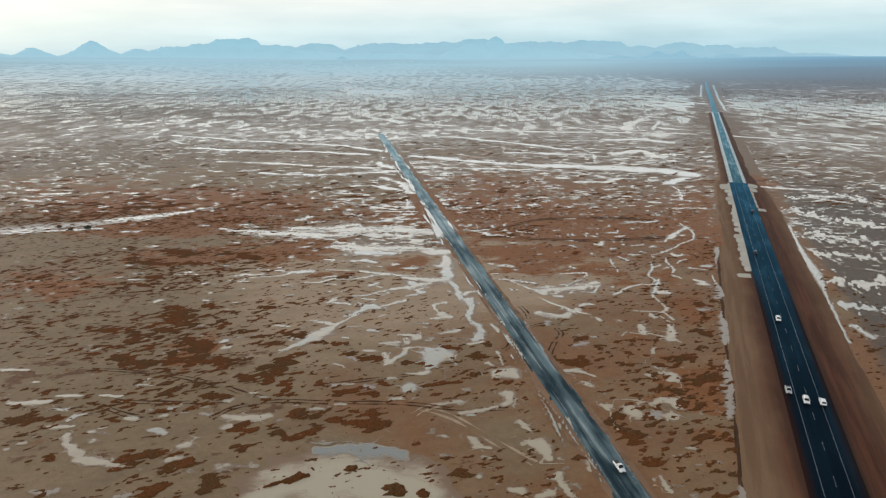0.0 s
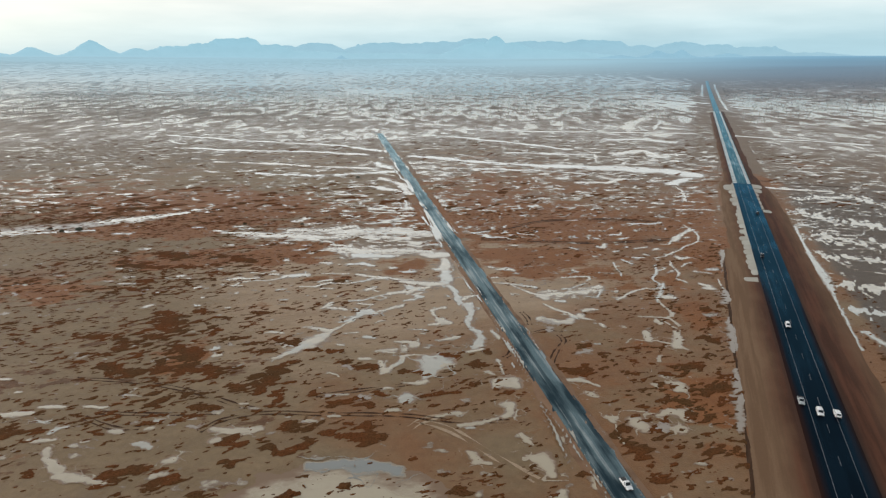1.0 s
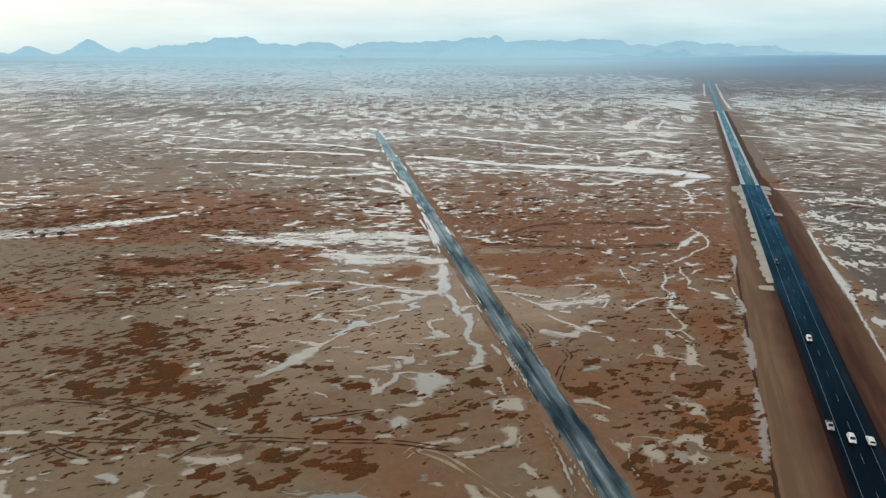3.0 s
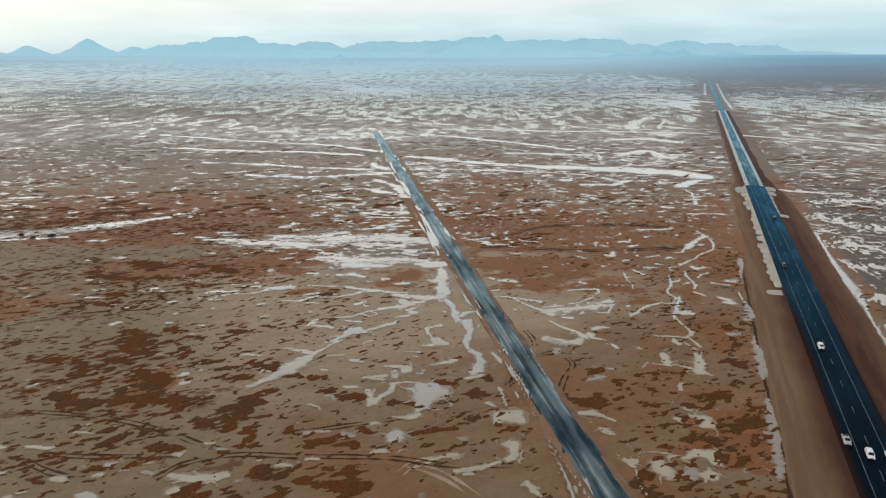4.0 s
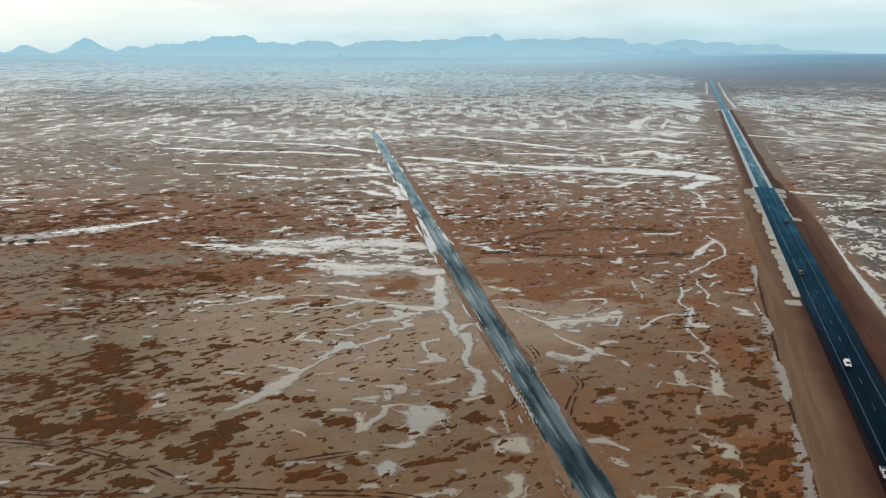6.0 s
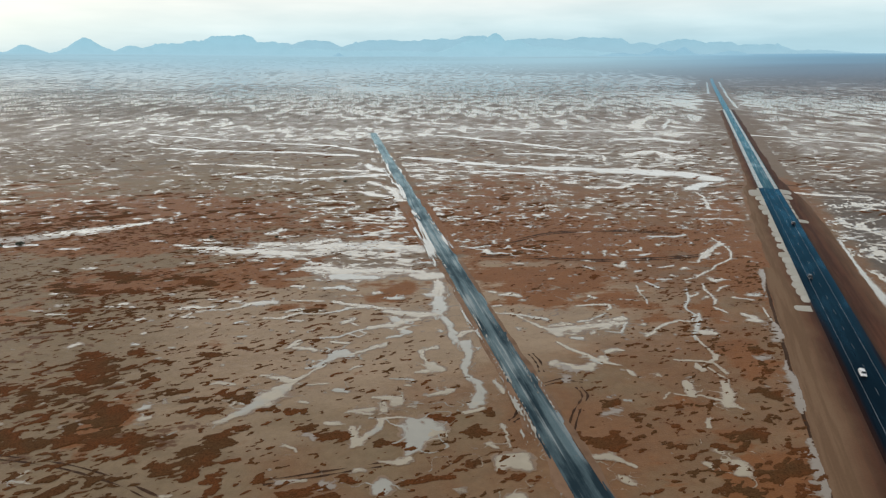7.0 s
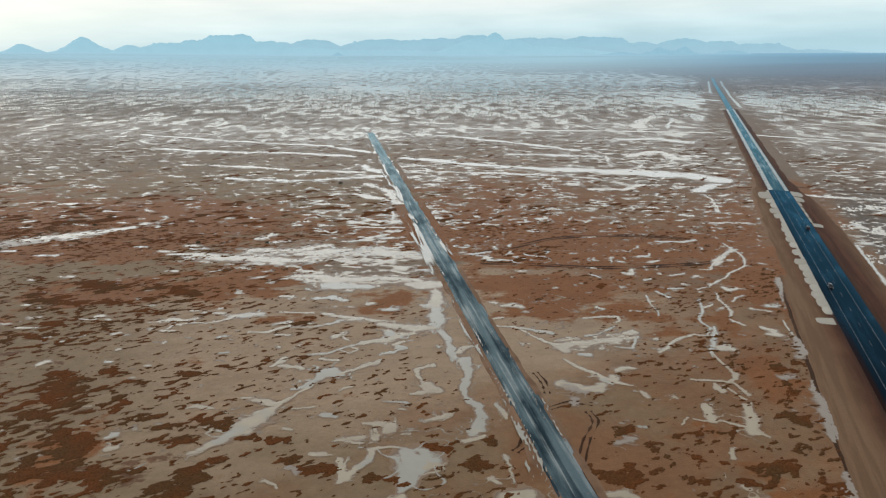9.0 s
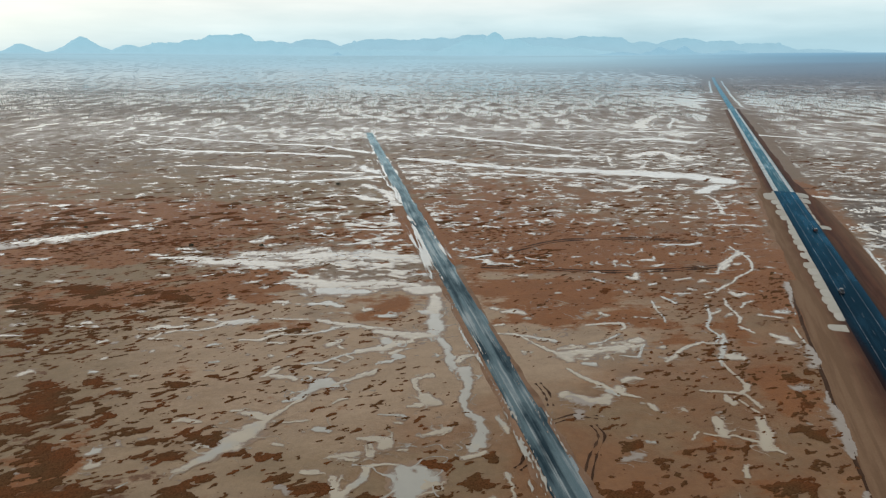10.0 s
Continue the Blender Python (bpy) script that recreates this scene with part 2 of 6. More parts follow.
def soil_material(name, a, b, scale, rough=0.6, turn=-20.9):
    g = Nodes(name)
    streak = g.noise(scale, 5, stretch=(1, 0.10, 1), turn=turn, offset=4)
    blot = g.noise(scale * 0.4, 4, offset=14)
    grain = g.noise(1.6, 4)
    col = g.mix(g.step(streak, 0.35, 0.68), a, b)
    col = g.mix(g.step(blot, 0.45, 0.70, (0, 0.6)), col, tuple(c * 0.6 for c in b))
    col = g.mix(g.math("MULTIPLY", grain, 0.45), col, tuple(c * 0.62 for c in a))
    g.bump(grain, 0.5, 0.15)
    return g.set(Base_Color=col, Roughness=rough, Specular_IOR_Level=0.03)


def plain_material(name, colour, rough=0.6, metal=0.0, vary=0.25, scale=1.5, each=0.0):
    g = Nodes(name)
    n = g.noise(scale, 4)
    col = g.mix(g.math("MULTIPLY", n, vary * 2), colour, tuple(c * 0.55 for c in colour))
    if each:  # every piece weathers a little differently
        one = g.t.nodes.new("ShaderNodeObjectInfo").outputs["Random"]
        col = g.mix(g.math("MULTIPLY", one, each), col, tuple(c * k for c, k in zip(colour, (0.55, 0.50, 0.45))))
    return g.set(Base_Color=col, Roughness=rough, Metallic=metal)


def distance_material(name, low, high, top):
    """A far range with evening haze painted in: it glows in that air's colour."""
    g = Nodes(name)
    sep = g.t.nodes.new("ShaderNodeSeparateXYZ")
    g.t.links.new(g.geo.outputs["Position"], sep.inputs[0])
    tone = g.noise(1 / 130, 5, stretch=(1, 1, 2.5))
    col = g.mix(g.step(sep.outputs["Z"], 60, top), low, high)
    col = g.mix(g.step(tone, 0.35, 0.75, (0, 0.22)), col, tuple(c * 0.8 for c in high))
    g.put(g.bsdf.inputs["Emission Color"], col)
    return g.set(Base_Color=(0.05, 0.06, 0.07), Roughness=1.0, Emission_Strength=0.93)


M_GROUND, M_WATER = ground_material(), water_material()
M_SCRUB = scrub_material()


def film_material(name, wet, mud, rough, gloss=0.9):
    """Mud or clear water a finger deep: its bed shows through, and its banks fade into the damp sand."""
    g = Nodes(name)
    deep = g.layer("deep")
    drift = g.noise(1 / 4, 5, stretch=(0.5, 1, 1), turn=10, offset=12, rough=0.65)
    full = g.step(g.math("ADD", deep, g.math("MULTIPLY", g.math("SUBTRACT", drift, 0.5), 1.1)), -0.25, 0.45)
    g.bump(drift, 0.15, 0.05)
    return g.set(Base_Color=g.mix(full, mud, wet), Roughness=g.fmix(full, 0.45, rough), Specular_IOR_Level=g.fmix(full, 0.2, gloss))


M_MUD_FILM = film_material("grey_mud_film", (0.275, 0.232, 0.190), (0.200, 0.128, 0.080), 0.32, 0.4)
M_TURBID = film_material("turbid_water", (0.410, 0.350, 0.250), (0.205, 0.132, 0.083), 0.22, 0.6)
M_SHALLOWS = film_material("clear_shallows", (0.205, 0.215, 0.200), (0.27, 0.22, 0.16), 0.14)
M_HIGHWAY = asphalt_material("highway_asphalt", (0.004, 0.006, 0.010), (0.005, 0.010, 0.017), 0.8, 0.36, -20.9, (0.115, 0.38, 0.60), muddy=True)
M_SILTED_ROAD = asphalt_material("silted_asphalt", (0.012, 0.036, 0.048), (0.060, 0.115, 0.128), 1.0, 0.34, -20.9, (0.24, 0.52, 0.66), 0.47)
M_TRACK = asphalt_material("old_wet_asphalt", (0.020, 0.037, 0.048), (0.145, 0.205, 0.222), 1.0, 0.38, 10.2, (0.5, 0.68, 0.74), 0.39)
def verge_material():
    """Graded sand that turns to dark red earth towards the asphalt."""
    g = Nodes("graded_verge")
    dot = g.t.nodes.new("ShaderNodeVectorMath")
    dot.operation = "DOT_PRODUCT"
    g.t.links.new(g.geo.outputs["Position"], dot.inputs[0])
    dot.inputs[1].default_value = (0.9341, -0.3570, 0)
    side = g.math("SUBTRACT", dot.outputs["Value"], 0.9341 * 128.5 - 0.3570 * 199.0)
    streak = g.noise(0.33, 6, stretch=(1, 0.05, 1), turn=-20.9, offset=4, rough=0.62)
    blot = g.noise(0.07, 5, stretch=(1, 0.5, 1), turn=-20.9, offset=14)
    grain = g.noise(1.6, 4)
    jag = g.math("MULTIPLY", g.math("SUBTRACT", g.math("ADD", streak, blot), 1.0), 9.0)
    left = g.step(g.math("ADD", g.math("MULTIPLY", side, -1.0), jag), 8.0, 17.0, (1.0, 0.0))
    right = g.step(g.math("ADD", side, jag), 12.0, 27.0, (1.0, 0.15))
    red = g.fmix(g.step(side, -1, 1), left, right)
    sand = g.mix(g.step(streak, 0.40, 0.60), (0.215, 0.136, 0.082), (0.165, 0.100, 0.058))
    earth = g.mix(g.step(streak, 0.40, 0.60), (0.110, 0.044, 0.025), (0.055, 0.022, 0.014))
    col = g.mix(red, sand, earth)
    wet = g.step(g.math("ADD", g.math("ABSOLUTE", side), g.math("MULTIPLY", jag, 0.25)), 7.5, 10.5, (0.75, 0.0))
    col = g.mix(wet, col, (0.030, 0.020, 0.017))
    col = g.mix(g.math("MULTIPLY", grain, 0.35), col, (0.09, 0.045, 0.027))
    g.bump(grain, 0.5, 0.15)
    return g.set(Base_Color=col, Roughness=0.65, Specular_IOR_Level=0.03)


M_VERGE = verge_material()
M_EDGE_SAND = soil_material("edge_sand", (0.270, 0.165, 0.105), (0.225, 0.132, 0.080), 0.3, turn=10.2)
M_PALE = soil_material("dried_pale_track", (0.44, 0.33, 0.23), (0.36, 0.26, 0.17), 0.5)
M_RUT = soil_material("wet_rut_mud", (0.050, 0.026, 0.015), (0.095, 0.050, 0.029), 0.5)
M_CONCRETE = plain_material("pale_concrete", (0.50, 0.48, 0.41), 0.6, vary=0.4, scale=0.35, each=0.6)
M_SILTED = plain_material("silt_whitened_concrete", (0.60, 0.65, 0.64), 0.5, vary=0.35, scale=0.3, each=0.25)
M_PAINT = plain_material("road_paint", (0.17, 0.19, 0.22), 0.5, vary=0.7)


# ---- the plain: one sheet to the horizon ----
HWY = Vector((0.3570, 0.9341, 0))  # the highway's heading
HWY_0 = Vector((128.5, 199.0, 0))
TRK = Vector((-0.1772, 0.9842, 0))  # the old road's heading
TRK_0 = Vector((52.0, 145.0, 0))


def along(origin, way, s, side, z=0.0):
    """A place s metres along a road and side metres to the right of its middle."""
    return origin + way * s + Vector((way.y, -way.x, 0)) * side + Vector((0, 0, z))


def plain_height(x, y):
    d = np.hypot(x, y)
    return 77.0 * smooth(2300, 5600, d) / smooth(2300, 5600, 4900.0)


def spots(x, y, rows):
    """Soft spots: x, y, half length, half width, turn in degrees, amount."""
    out = 0 * x
    for cx, cy, a, b, turn, amount in rows:
        c, s = math.cos(radians(turn)), math.sin(radians(turn))
        u, v = ((x - cx) * c + (y - cy) * s) / a, (-(x - cx) * s + (y - cy) * c) / b
        out = out + amount * np.exp(-(u * u + v * v) ** 1.5)
    return out


RED_EARTH = [
    # the first spot tones down the near right: lens vignette painted as soil
    (100, 200, 45, 60, 0, 0.35), (172, 420, 13, 60, -21, 0.9), (200, 500, 14, 60, -21, 0.8), (262, 640, 16, 90, -21, 0.45),
    (70, 405, 95, 75, 0, 0.34), (-110, 375, 50, 20, 0, 0.30),
    (164, 372, 12, 52, -21, 0.85), (160, 432, 13, 27, 0, 0.72), (297, 596, 23, 67, 0, 0.58), (394, 677, 38, 41, 0, 0.43),
    (-87, 366, 24, 26, 0, 0.62), (-155, 356, 40, 18, 0, 0.62), (-20, 354, 15, 10, 0, 0.62), (-24, 337, 24, 6, 0, 0.62), (-84, 394, 29, 8, 0, 0.62),
    (56, 338, 32, 15, 0, 0.62), (86, 417, 59, 24, 0, 0.62), (49, 366, 45, 15, 0, 0.62), (160, 377, 10, 64, 0, 0.62), (120, 322, 10, 15, 0, 0.62),
    (93, 320, 15, 18, 0, 0.62), (-197, 417, 56, 15, 0, 0.62), (-60, 328, 13, 7, 0, 0.62), (-205, 310, 37, 21, 0, 0.62), (28, 461, 97, 50, 0, 0.62),
    (-199, 480, 101, 65, 0, 0.62), (-352, 567, 94, 89, 0, 0.40), (-207, 510, 97, 54, 0, 0.40), (38, 561, 59, 91, 0, 0.40), (-102, 238, 10, 17, 0, 0.62),
    (119, 276, 12, 25, 0, 0.62), (92, 204, 11, 18, 0, 0.62),
]
DARK_CRUST = [
    (-80, 225, 28, 14, 8, 0.45), (-125, 250, 40, 16, 8, 0.45), (-150, 215, 50, 16, 8, 0.40), (-60, 190, 40, 9, 0, 0.42),
    (-140, 290, 60, 30, 10, 0.22), (-180, 350, 100, 50, 0, 0.20), (110, 200, 22, 28, -20, 0.32), (70, 235, 30, 12, 20, 0.2),
    (130, 330, 25, 50, -20, 0.2), (-30, 160, 60, 14, 0, 0.35), (-110, 165, 50, 12, 0, 0.35), (60, 290, 60, 30, 0, 0.05),
    (95, 420, 70, 60, 0, 0.12), (120, 160, 14, 22, -20, 0.35), (-290, 480, 140, 140, 0, 0.22), (-210, 260, 80, 90, 0, 0.20), (250, 420, 60, 160, -20, 0.2),
]


SOAKED = [(-20, 440, 65, 60, 0, 0.15), (-45, 395, 65, 32, 0, 0.13), (-40, 335, 50, 40, 15, 0.05), (110, 640, 130, 110, 0, 0.03), (-230, 900, 260, 120, 0, 0.015), (60, 318, 40, 30, -10, 0.06), (250, 400, 45, 85, -20, 0.11), (165, 450, 14, 60, -20, 0.06), (-40, 620, 60, 120, 10, 0.08), (120, 380, 40, 60, 0, 0.05),
          (230, 760, 90, 120, 0, 0.10), (430, 620, 120, 90, 0, 0.05), (60, 560, 60, 60, 0, -0.02), (-220, 560, 120, 60, 0, -0.04)]


def far_axis(lo, hi, near_lo, near_hi, step, grow=1.09):
    """Places along an axis: even steps over the near part, growing ones beyond it."""
    mid = list(np.arange(near_lo, near_hi + step / 2, step))
    d, v = step, near_hi
    while v < hi:
        d *= grow
        v = min(hi, v + d)
        mid.append(v)
    d, v, front = step, near_lo, []
    while v > lo:
        d *= grow
        v = max(lo, v - d)
        front.append(v)
    return np.array(front[::-1] + mid)


def build_ground():
    xs, ys = far_axis(-4800, 4800, -420, 560, 7.0), far_axis(-700, 4890, 60, 1100, 7.0, 1.06)
    gx, gy = np.meshgrid(xs, ys)
    x, y = gx.ravel(), gy.ravel()
    z = plain_height(x, y) + 0.04 * (fbm(x / 90, y / 90, 5) - 0.5)
    nx, ny = len(xs), len(ys)
    base = (np.arange(ny - 1)[:, None] * nx + np.arange(nx - 1)[None, :]).ravel()
    faces = np.stack([base, base + 1, base + nx + 1, base + nx], 1)
    mesh = bpy.data.meshes.new("ground")
    mesh.from_pydata(np.stack([x, y, z], 1).tolist(), [], faces.tolist())
    d = np.hypot(x, y)
    side = (x - HWY_0.x) * HWY.y - (y - HWY_0.y) * HWY.x
    lump = fbm(x / 160, y / 110, 31)
    red = 0.10 + spots(x, y, RED_EARTH) + 0.15 * smooth(330, 460, d) + 0.30 * (lump - 0.5) - 0.35 * smooth(520, 950, d)
    dark = 0.10 + spots(x, y, DARK_CRUST) + 0.20 * (fbm(x / 45, y / 30, 77) - 0.5) - 0.3 * smooth(380, 800, d)
    wet = -0.20 + 0.22 * smooth(500, 900, d) + 0.47 * smooth(680, 1080, d) + 0.10 * smooth(1250, 1700, d) - 0.60 * smooth(2500, 3600, d) * smooth(-0.15, 0.25, x / np.maximum(y, 1)) - 0.35 * smooth(3600, 4700, d) - 0.45 * smooth(0.25, 0.55, x / np.maximum(y, 1)) * smooth(1700, 2400, d)
    wet = wet + 0.5 * (fbm(x / 300, y / 220, 12) - 0.5) * smooth(300, 900, d) - 0.22 * smooth(-0.15, -0.55, x / np.maximum(y, 1)) * smooth(2800, 1900, d) - 0.45 * np.exp(-((side / 45) ** 4))
    clay = 0.16 * smooth(10, -120, x) - 0.10 * smooth(20, 120, x)
    # paler mid plain: lighter soil round pools, plus painted haze and vignette
    pale = spots(x, y, [(-20, 400, 100, 80, 0, 0.62), (60, 330, 70, 45, 0, 0.5), (0, 300, 60, 50, 0, 0.45), (-90, 330, 60, 50, 0, 0.4), (-60, 255, 60, 50, 0, 0.35), (40, 760, 420, 130, 0, 0.3), (-300, 560, 150, 130, 0, -0.3)]) + 0.10 * smooth(650, 1050, d)
    # damp's last term greys the far soil, painting haze into its colour
    for name, layer in (("far", smooth(800, 1500, d)), ("mud", 0.95 * smooth(24, 40, side) * smooth(900, 480, d)), ("red", red), ("dark", dark), ("wet", wet), ("clay", clay), ("pale", pale), ("damp", 3.2 * spots(x, y, SOAKED) * smooth(1100, 700, d) + 0.75 * smooth(26, 50, side) + 0.3 * smooth(450, 700, d) * smooth(60, 200, x) + 0.60 * smooth(520, 900, d))):
        mesh.attributes.new(name, "FLOAT", "POINT").data.foreach_set("value", np.clip(layer, -1, 2).astype(np.float32))
    mesh.shade_smooth()
    mesh.materials.append(M_GROUND)
    return tagged(new("ground", mesh), "flat red-brown desert plain, rain-soaked, with shallow pools", "ground", kind="structure")


GROUND = build_ground()


def part(name, bm, material, parent=None, label=""):
    """Links a bmesh as one mesh object under a thing."""
    mesh = bpy.data.meshes.new(name)
    bm.to_mesh(mesh)
    bm.free()
    if material:
        mesh.materials.append(material)
    ob = new(name, mesh)
    ob.parent = parent
    if label:
        ob["label"] = label
    return ob


def ribbon(origin, way, s0, s1, profile, step=12.0, wander=None):
    """A strip along a road. profile: rows of side and height; wander(s, k) moves edge k sideways."""
    bm = bmesh.new()
    last = None
    count = max(1, int(round((s1 - s0) / step)))
    for i in range(count + 1):
        s = s0 + (s1 - s0) * i / count
        row = []
        for k, (side, z) in enumerate(profile):
            p = along(origin, way, s, side + (wander(s, k) if wander else 0), z)
            p.z += float(plain_height(p.x, p.y))
            row.append(bm.verts.new(p))
        if last:
            for k in range(len(row) - 1):
                bm.faces.new((last[k], last[k + 1], row[k + 1], row[k]))
        last = row
    for f in bm.faces:
        f.smooth = True
    bm.normal_update()
    return bm


# ---- the highway on its low bank ----
def build_highway():
    far = part("road", ribbon(HWY_0, HWY, 1205, 2600, [(-5.4, 0.9), (-5.0, 1.22), (0, 1.30), (5.0, 1.22), (5.4, 0.9)], 14), M_SILTED_ROAD)
    tagged(far, "far silt-washed stretch of the highway", "road", kind="structure")
    causeway = part("road", ribbon(HWY_0, HWY, 405, 1204, [(-7.5, 0.9), (-7.2, 1.20), (-3.6, 1.26), (0, 1.32), (3.6, 1.26), (7.2, 1.20), (7.5, 0.9)], 14), M_SILTED_ROAD)
    tagged(causeway, "silt-washed teal-grey asphalt of the causeway", "road", kind="structure")
    road = part("road", ribbon(HWY_0, HWY, -320, 404.9, [(-7.9, 0.9), (-7.5, 1.22), (-3.6, 1.26), (0, 1.32), (3.6, 1.26), (7.5, 1.22), (7.9, 0.9)], 14), M_HIGHWAY)
    tagged(road, "wet black two-lane asphalt highway with white edge lines", "road", kind="structure")
    for side in (-3.75, 3.75):
        part("edge_line", ribbon(HWY_0, HWY, -320, 404, [(side - 0.075, 1.275), (side + 0.075, 1.275)], 14), M_PAINT, road, "thin white edge line")
    dash = None
    turn = -math.degrees(math.atan2(HWY.x, HWY.y))
    for k in range(33):
        p = along(HWY_0, HWY, -200 + 18 * k + 3.5, 0, 1.34)
        if dash is None:
            bm = bmesh.new()
            bmesh.ops.create_cube(bm, size=1, matrix=Matrix.Diagonal((0.13, 5.0, 0.012, 1)))
            ob = dash = part("lane_dash", bm, M_PAINT, road)
        else:
            ob = new("lane_dash", dash.data)
            ob.parent = road
        ob.matrix_basis = pose(p.x, p.y, p.z, 0, 0, turn)
    return road


def build_verges():
    def edge(seed, amp, last):
        return lambda s, k: (amp * (2 * float(fbm(s / 22, seed * 7.0, seed)) - 1)) if k == last else 0.0

    far = part("verge", ribbon(HWY_0, HWY, 186, 1200, [(-20.0, 0.08), (-13.5, 0.4), (-9.5, 0.80), (-7.2, 1.10)], 4, lambda s, k: edge(4, 2.4, 0)(s, k) + (6.0, 2.0, 0, 0)[k] * float(smooth(370, 460, s))), M_VERGE)
    tagged(far, "red earth bank along the far highway", "verge", kind="structure")
    left = part("verge", ribbon(HWY_0, HWY, -320, 186, [(-23.5, 0.08), (-16, 0.55), (-12.5, 0.72), (-9.5, 0.90), (-7.6, 1.10)], 4, edge(3, 1.2, 0)), M_VERGE)
    tagged(left, "graded tan sand strip beside the highway, red at its edge", "verge", kind="structure")
    def taper(s, k):  # the graded strip narrows to a low bank along the causeway
        return (edge(8, 2.0, 4)(s, k) if k == 4 else 0.0) - (0, 1.2, 4.0, 6.5, 9.5)[k] * float(smooth(330, 470, s))

    right = part("verge", ribbon(HWY_0, HWY, -320, 1200, [(7.4, 1.10), (10, 0.9), (15, 0.55), (19, 0.3), (23.5, 0.08)], 4, taper), M_VERGE)
    tagged(right, "graded dark red earth strip beside the highway", "verge", kind="structure")
    ditch = part("ditch", ribbon(HWY_0, HWY, -320, 180, [(-24.95, 0.07), (-24.5, 0.05), (-23.6, 0.09)], 3, lambda s, k: 1.0 * (2 * float(fbm(s / 14, k * 0.4, 61)) - 1)), M_RUT)
    tagged(ditch, "narrow dark wet cut at the edge of the graded sand", "ditch", kind="structure")


def build_track():
    wob = lambda s, k: max(-0.6, min(0.6, 2.0 * (2 * float(fbm(s / 9, k * 3.0, 41)) - 1))) if k in (0, 4) else 0.0
    track = part("road", ribbon(TRK_0, TRK, -200, 825, [(-5.0, 0.22), (-4.2, 0.40), (0, 0.50), (4.2, 0.40), (5.0, 0.22)], 4, wob), M_TRACK)
    tagged(track, "narrow old asphalt road, wet and worn, muddy along its edges", "road", kind="structure")
    for a, b, seed in ((-7.0, -4.6, 51), (4.6, 6.6, 52)):
        w = lambda s, k: max(-1.6, min(1.6, 2.2 * (2 * float(fbm(s / 11, k * 3.0, seed)) - 1))) if (k == 0) == (a < -5) else 0.0
        tagged(part("verge", ribbon(TRK_0, TRK, -200, 250, [(a, 0.06 if a < -5 else 0.34), (b, 0.34 if a < -5 else 0.06)], 4, w), M_EDGE_SAND), "bare pinkish sand edge beside the old road", "verge", kind="structure")


build_highway()
build_verges()
build_track()


# ---- the far ranges ----
def build_range(name, distance, depth, bumps, seed, material, label, span, base):
    """A ridge across the view. bumps: rows of bearing slope, height, half width and how flat its top is."""
    xs = np.linspace(span[0] * distance, span[1] * distance, 700)
    u = xs / distance
    crest = 0 * u
    for at, high, half, flat in bumps:
        crest = np.maximum(crest, high * np.exp(-np.abs((u - at) / half) ** flat))
    crest = crest * (0.88 + 0.24 * fbm(u * 70, u * 0 + seed, seed, 5)) + 9 * (fbm(u * 190, u * 0 + 3, seed + 9, 4) - 0.5)
    crest = np.maximum(crest, 0.5)
    bm = bmesh.new()
    rows = []
    for frac, up in ((-1.0, -0.15), (-0.6, 0.34), (-0.25, 0.75), (0.0, 1.0), (0.4, 0.5), (1.0, -0.15)):
        rough = 1 + 0.25 * (fbm(u * 90, u * 0 + frac * 5, seed + 3, 3) - 0.5) * (1 - abs(up - 0.4)) * (frac != 0)
        rows.append([bm.verts.new((x, distance + frac * depth, base + c * up * r)) for x, c, r in zip(xs, crest, rough)])
    for a, b in zip(rows, rows[1:]):
        for i in range(len(a) - 1):
            bm.faces.new((a[i], a[i + 1], b[i + 1], b[i]))
    for f in bm.faces:
        f.smooth = True
    return tagged(part(name, bm, material), label, "mountain", kind="structure")


M_FAR = distance_material("far_range_haze_glow", (0.35, 0.57, 0.68), (0.31, 0.56, 0.68), 240)
M_MID = distance_material("mid_range_haze_glow", (0.36, 0.60, 0.71), (0.31, 0.58, 0.70), 240)
M_HILL = distance_material("hill_haze_glow", (0.30, 0.53, 0.66), (0.27, 0.51, 0.65), 160)
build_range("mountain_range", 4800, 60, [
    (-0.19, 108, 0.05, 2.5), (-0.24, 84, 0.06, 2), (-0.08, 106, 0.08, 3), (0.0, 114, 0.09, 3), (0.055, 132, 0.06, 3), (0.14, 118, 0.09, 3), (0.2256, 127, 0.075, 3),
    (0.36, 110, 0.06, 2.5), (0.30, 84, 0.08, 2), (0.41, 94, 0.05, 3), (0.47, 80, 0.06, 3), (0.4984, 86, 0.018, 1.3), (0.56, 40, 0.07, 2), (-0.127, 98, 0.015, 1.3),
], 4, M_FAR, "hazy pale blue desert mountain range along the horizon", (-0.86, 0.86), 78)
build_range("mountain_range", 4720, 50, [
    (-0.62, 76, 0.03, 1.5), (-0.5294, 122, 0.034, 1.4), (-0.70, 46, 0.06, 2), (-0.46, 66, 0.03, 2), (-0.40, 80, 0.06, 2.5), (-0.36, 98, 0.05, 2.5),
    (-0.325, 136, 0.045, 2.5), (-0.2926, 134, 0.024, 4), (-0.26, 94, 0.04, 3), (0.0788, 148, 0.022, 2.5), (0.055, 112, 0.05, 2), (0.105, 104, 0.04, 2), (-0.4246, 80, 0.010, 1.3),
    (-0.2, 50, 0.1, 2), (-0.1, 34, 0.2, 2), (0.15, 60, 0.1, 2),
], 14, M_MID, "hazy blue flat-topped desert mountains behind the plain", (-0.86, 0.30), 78)
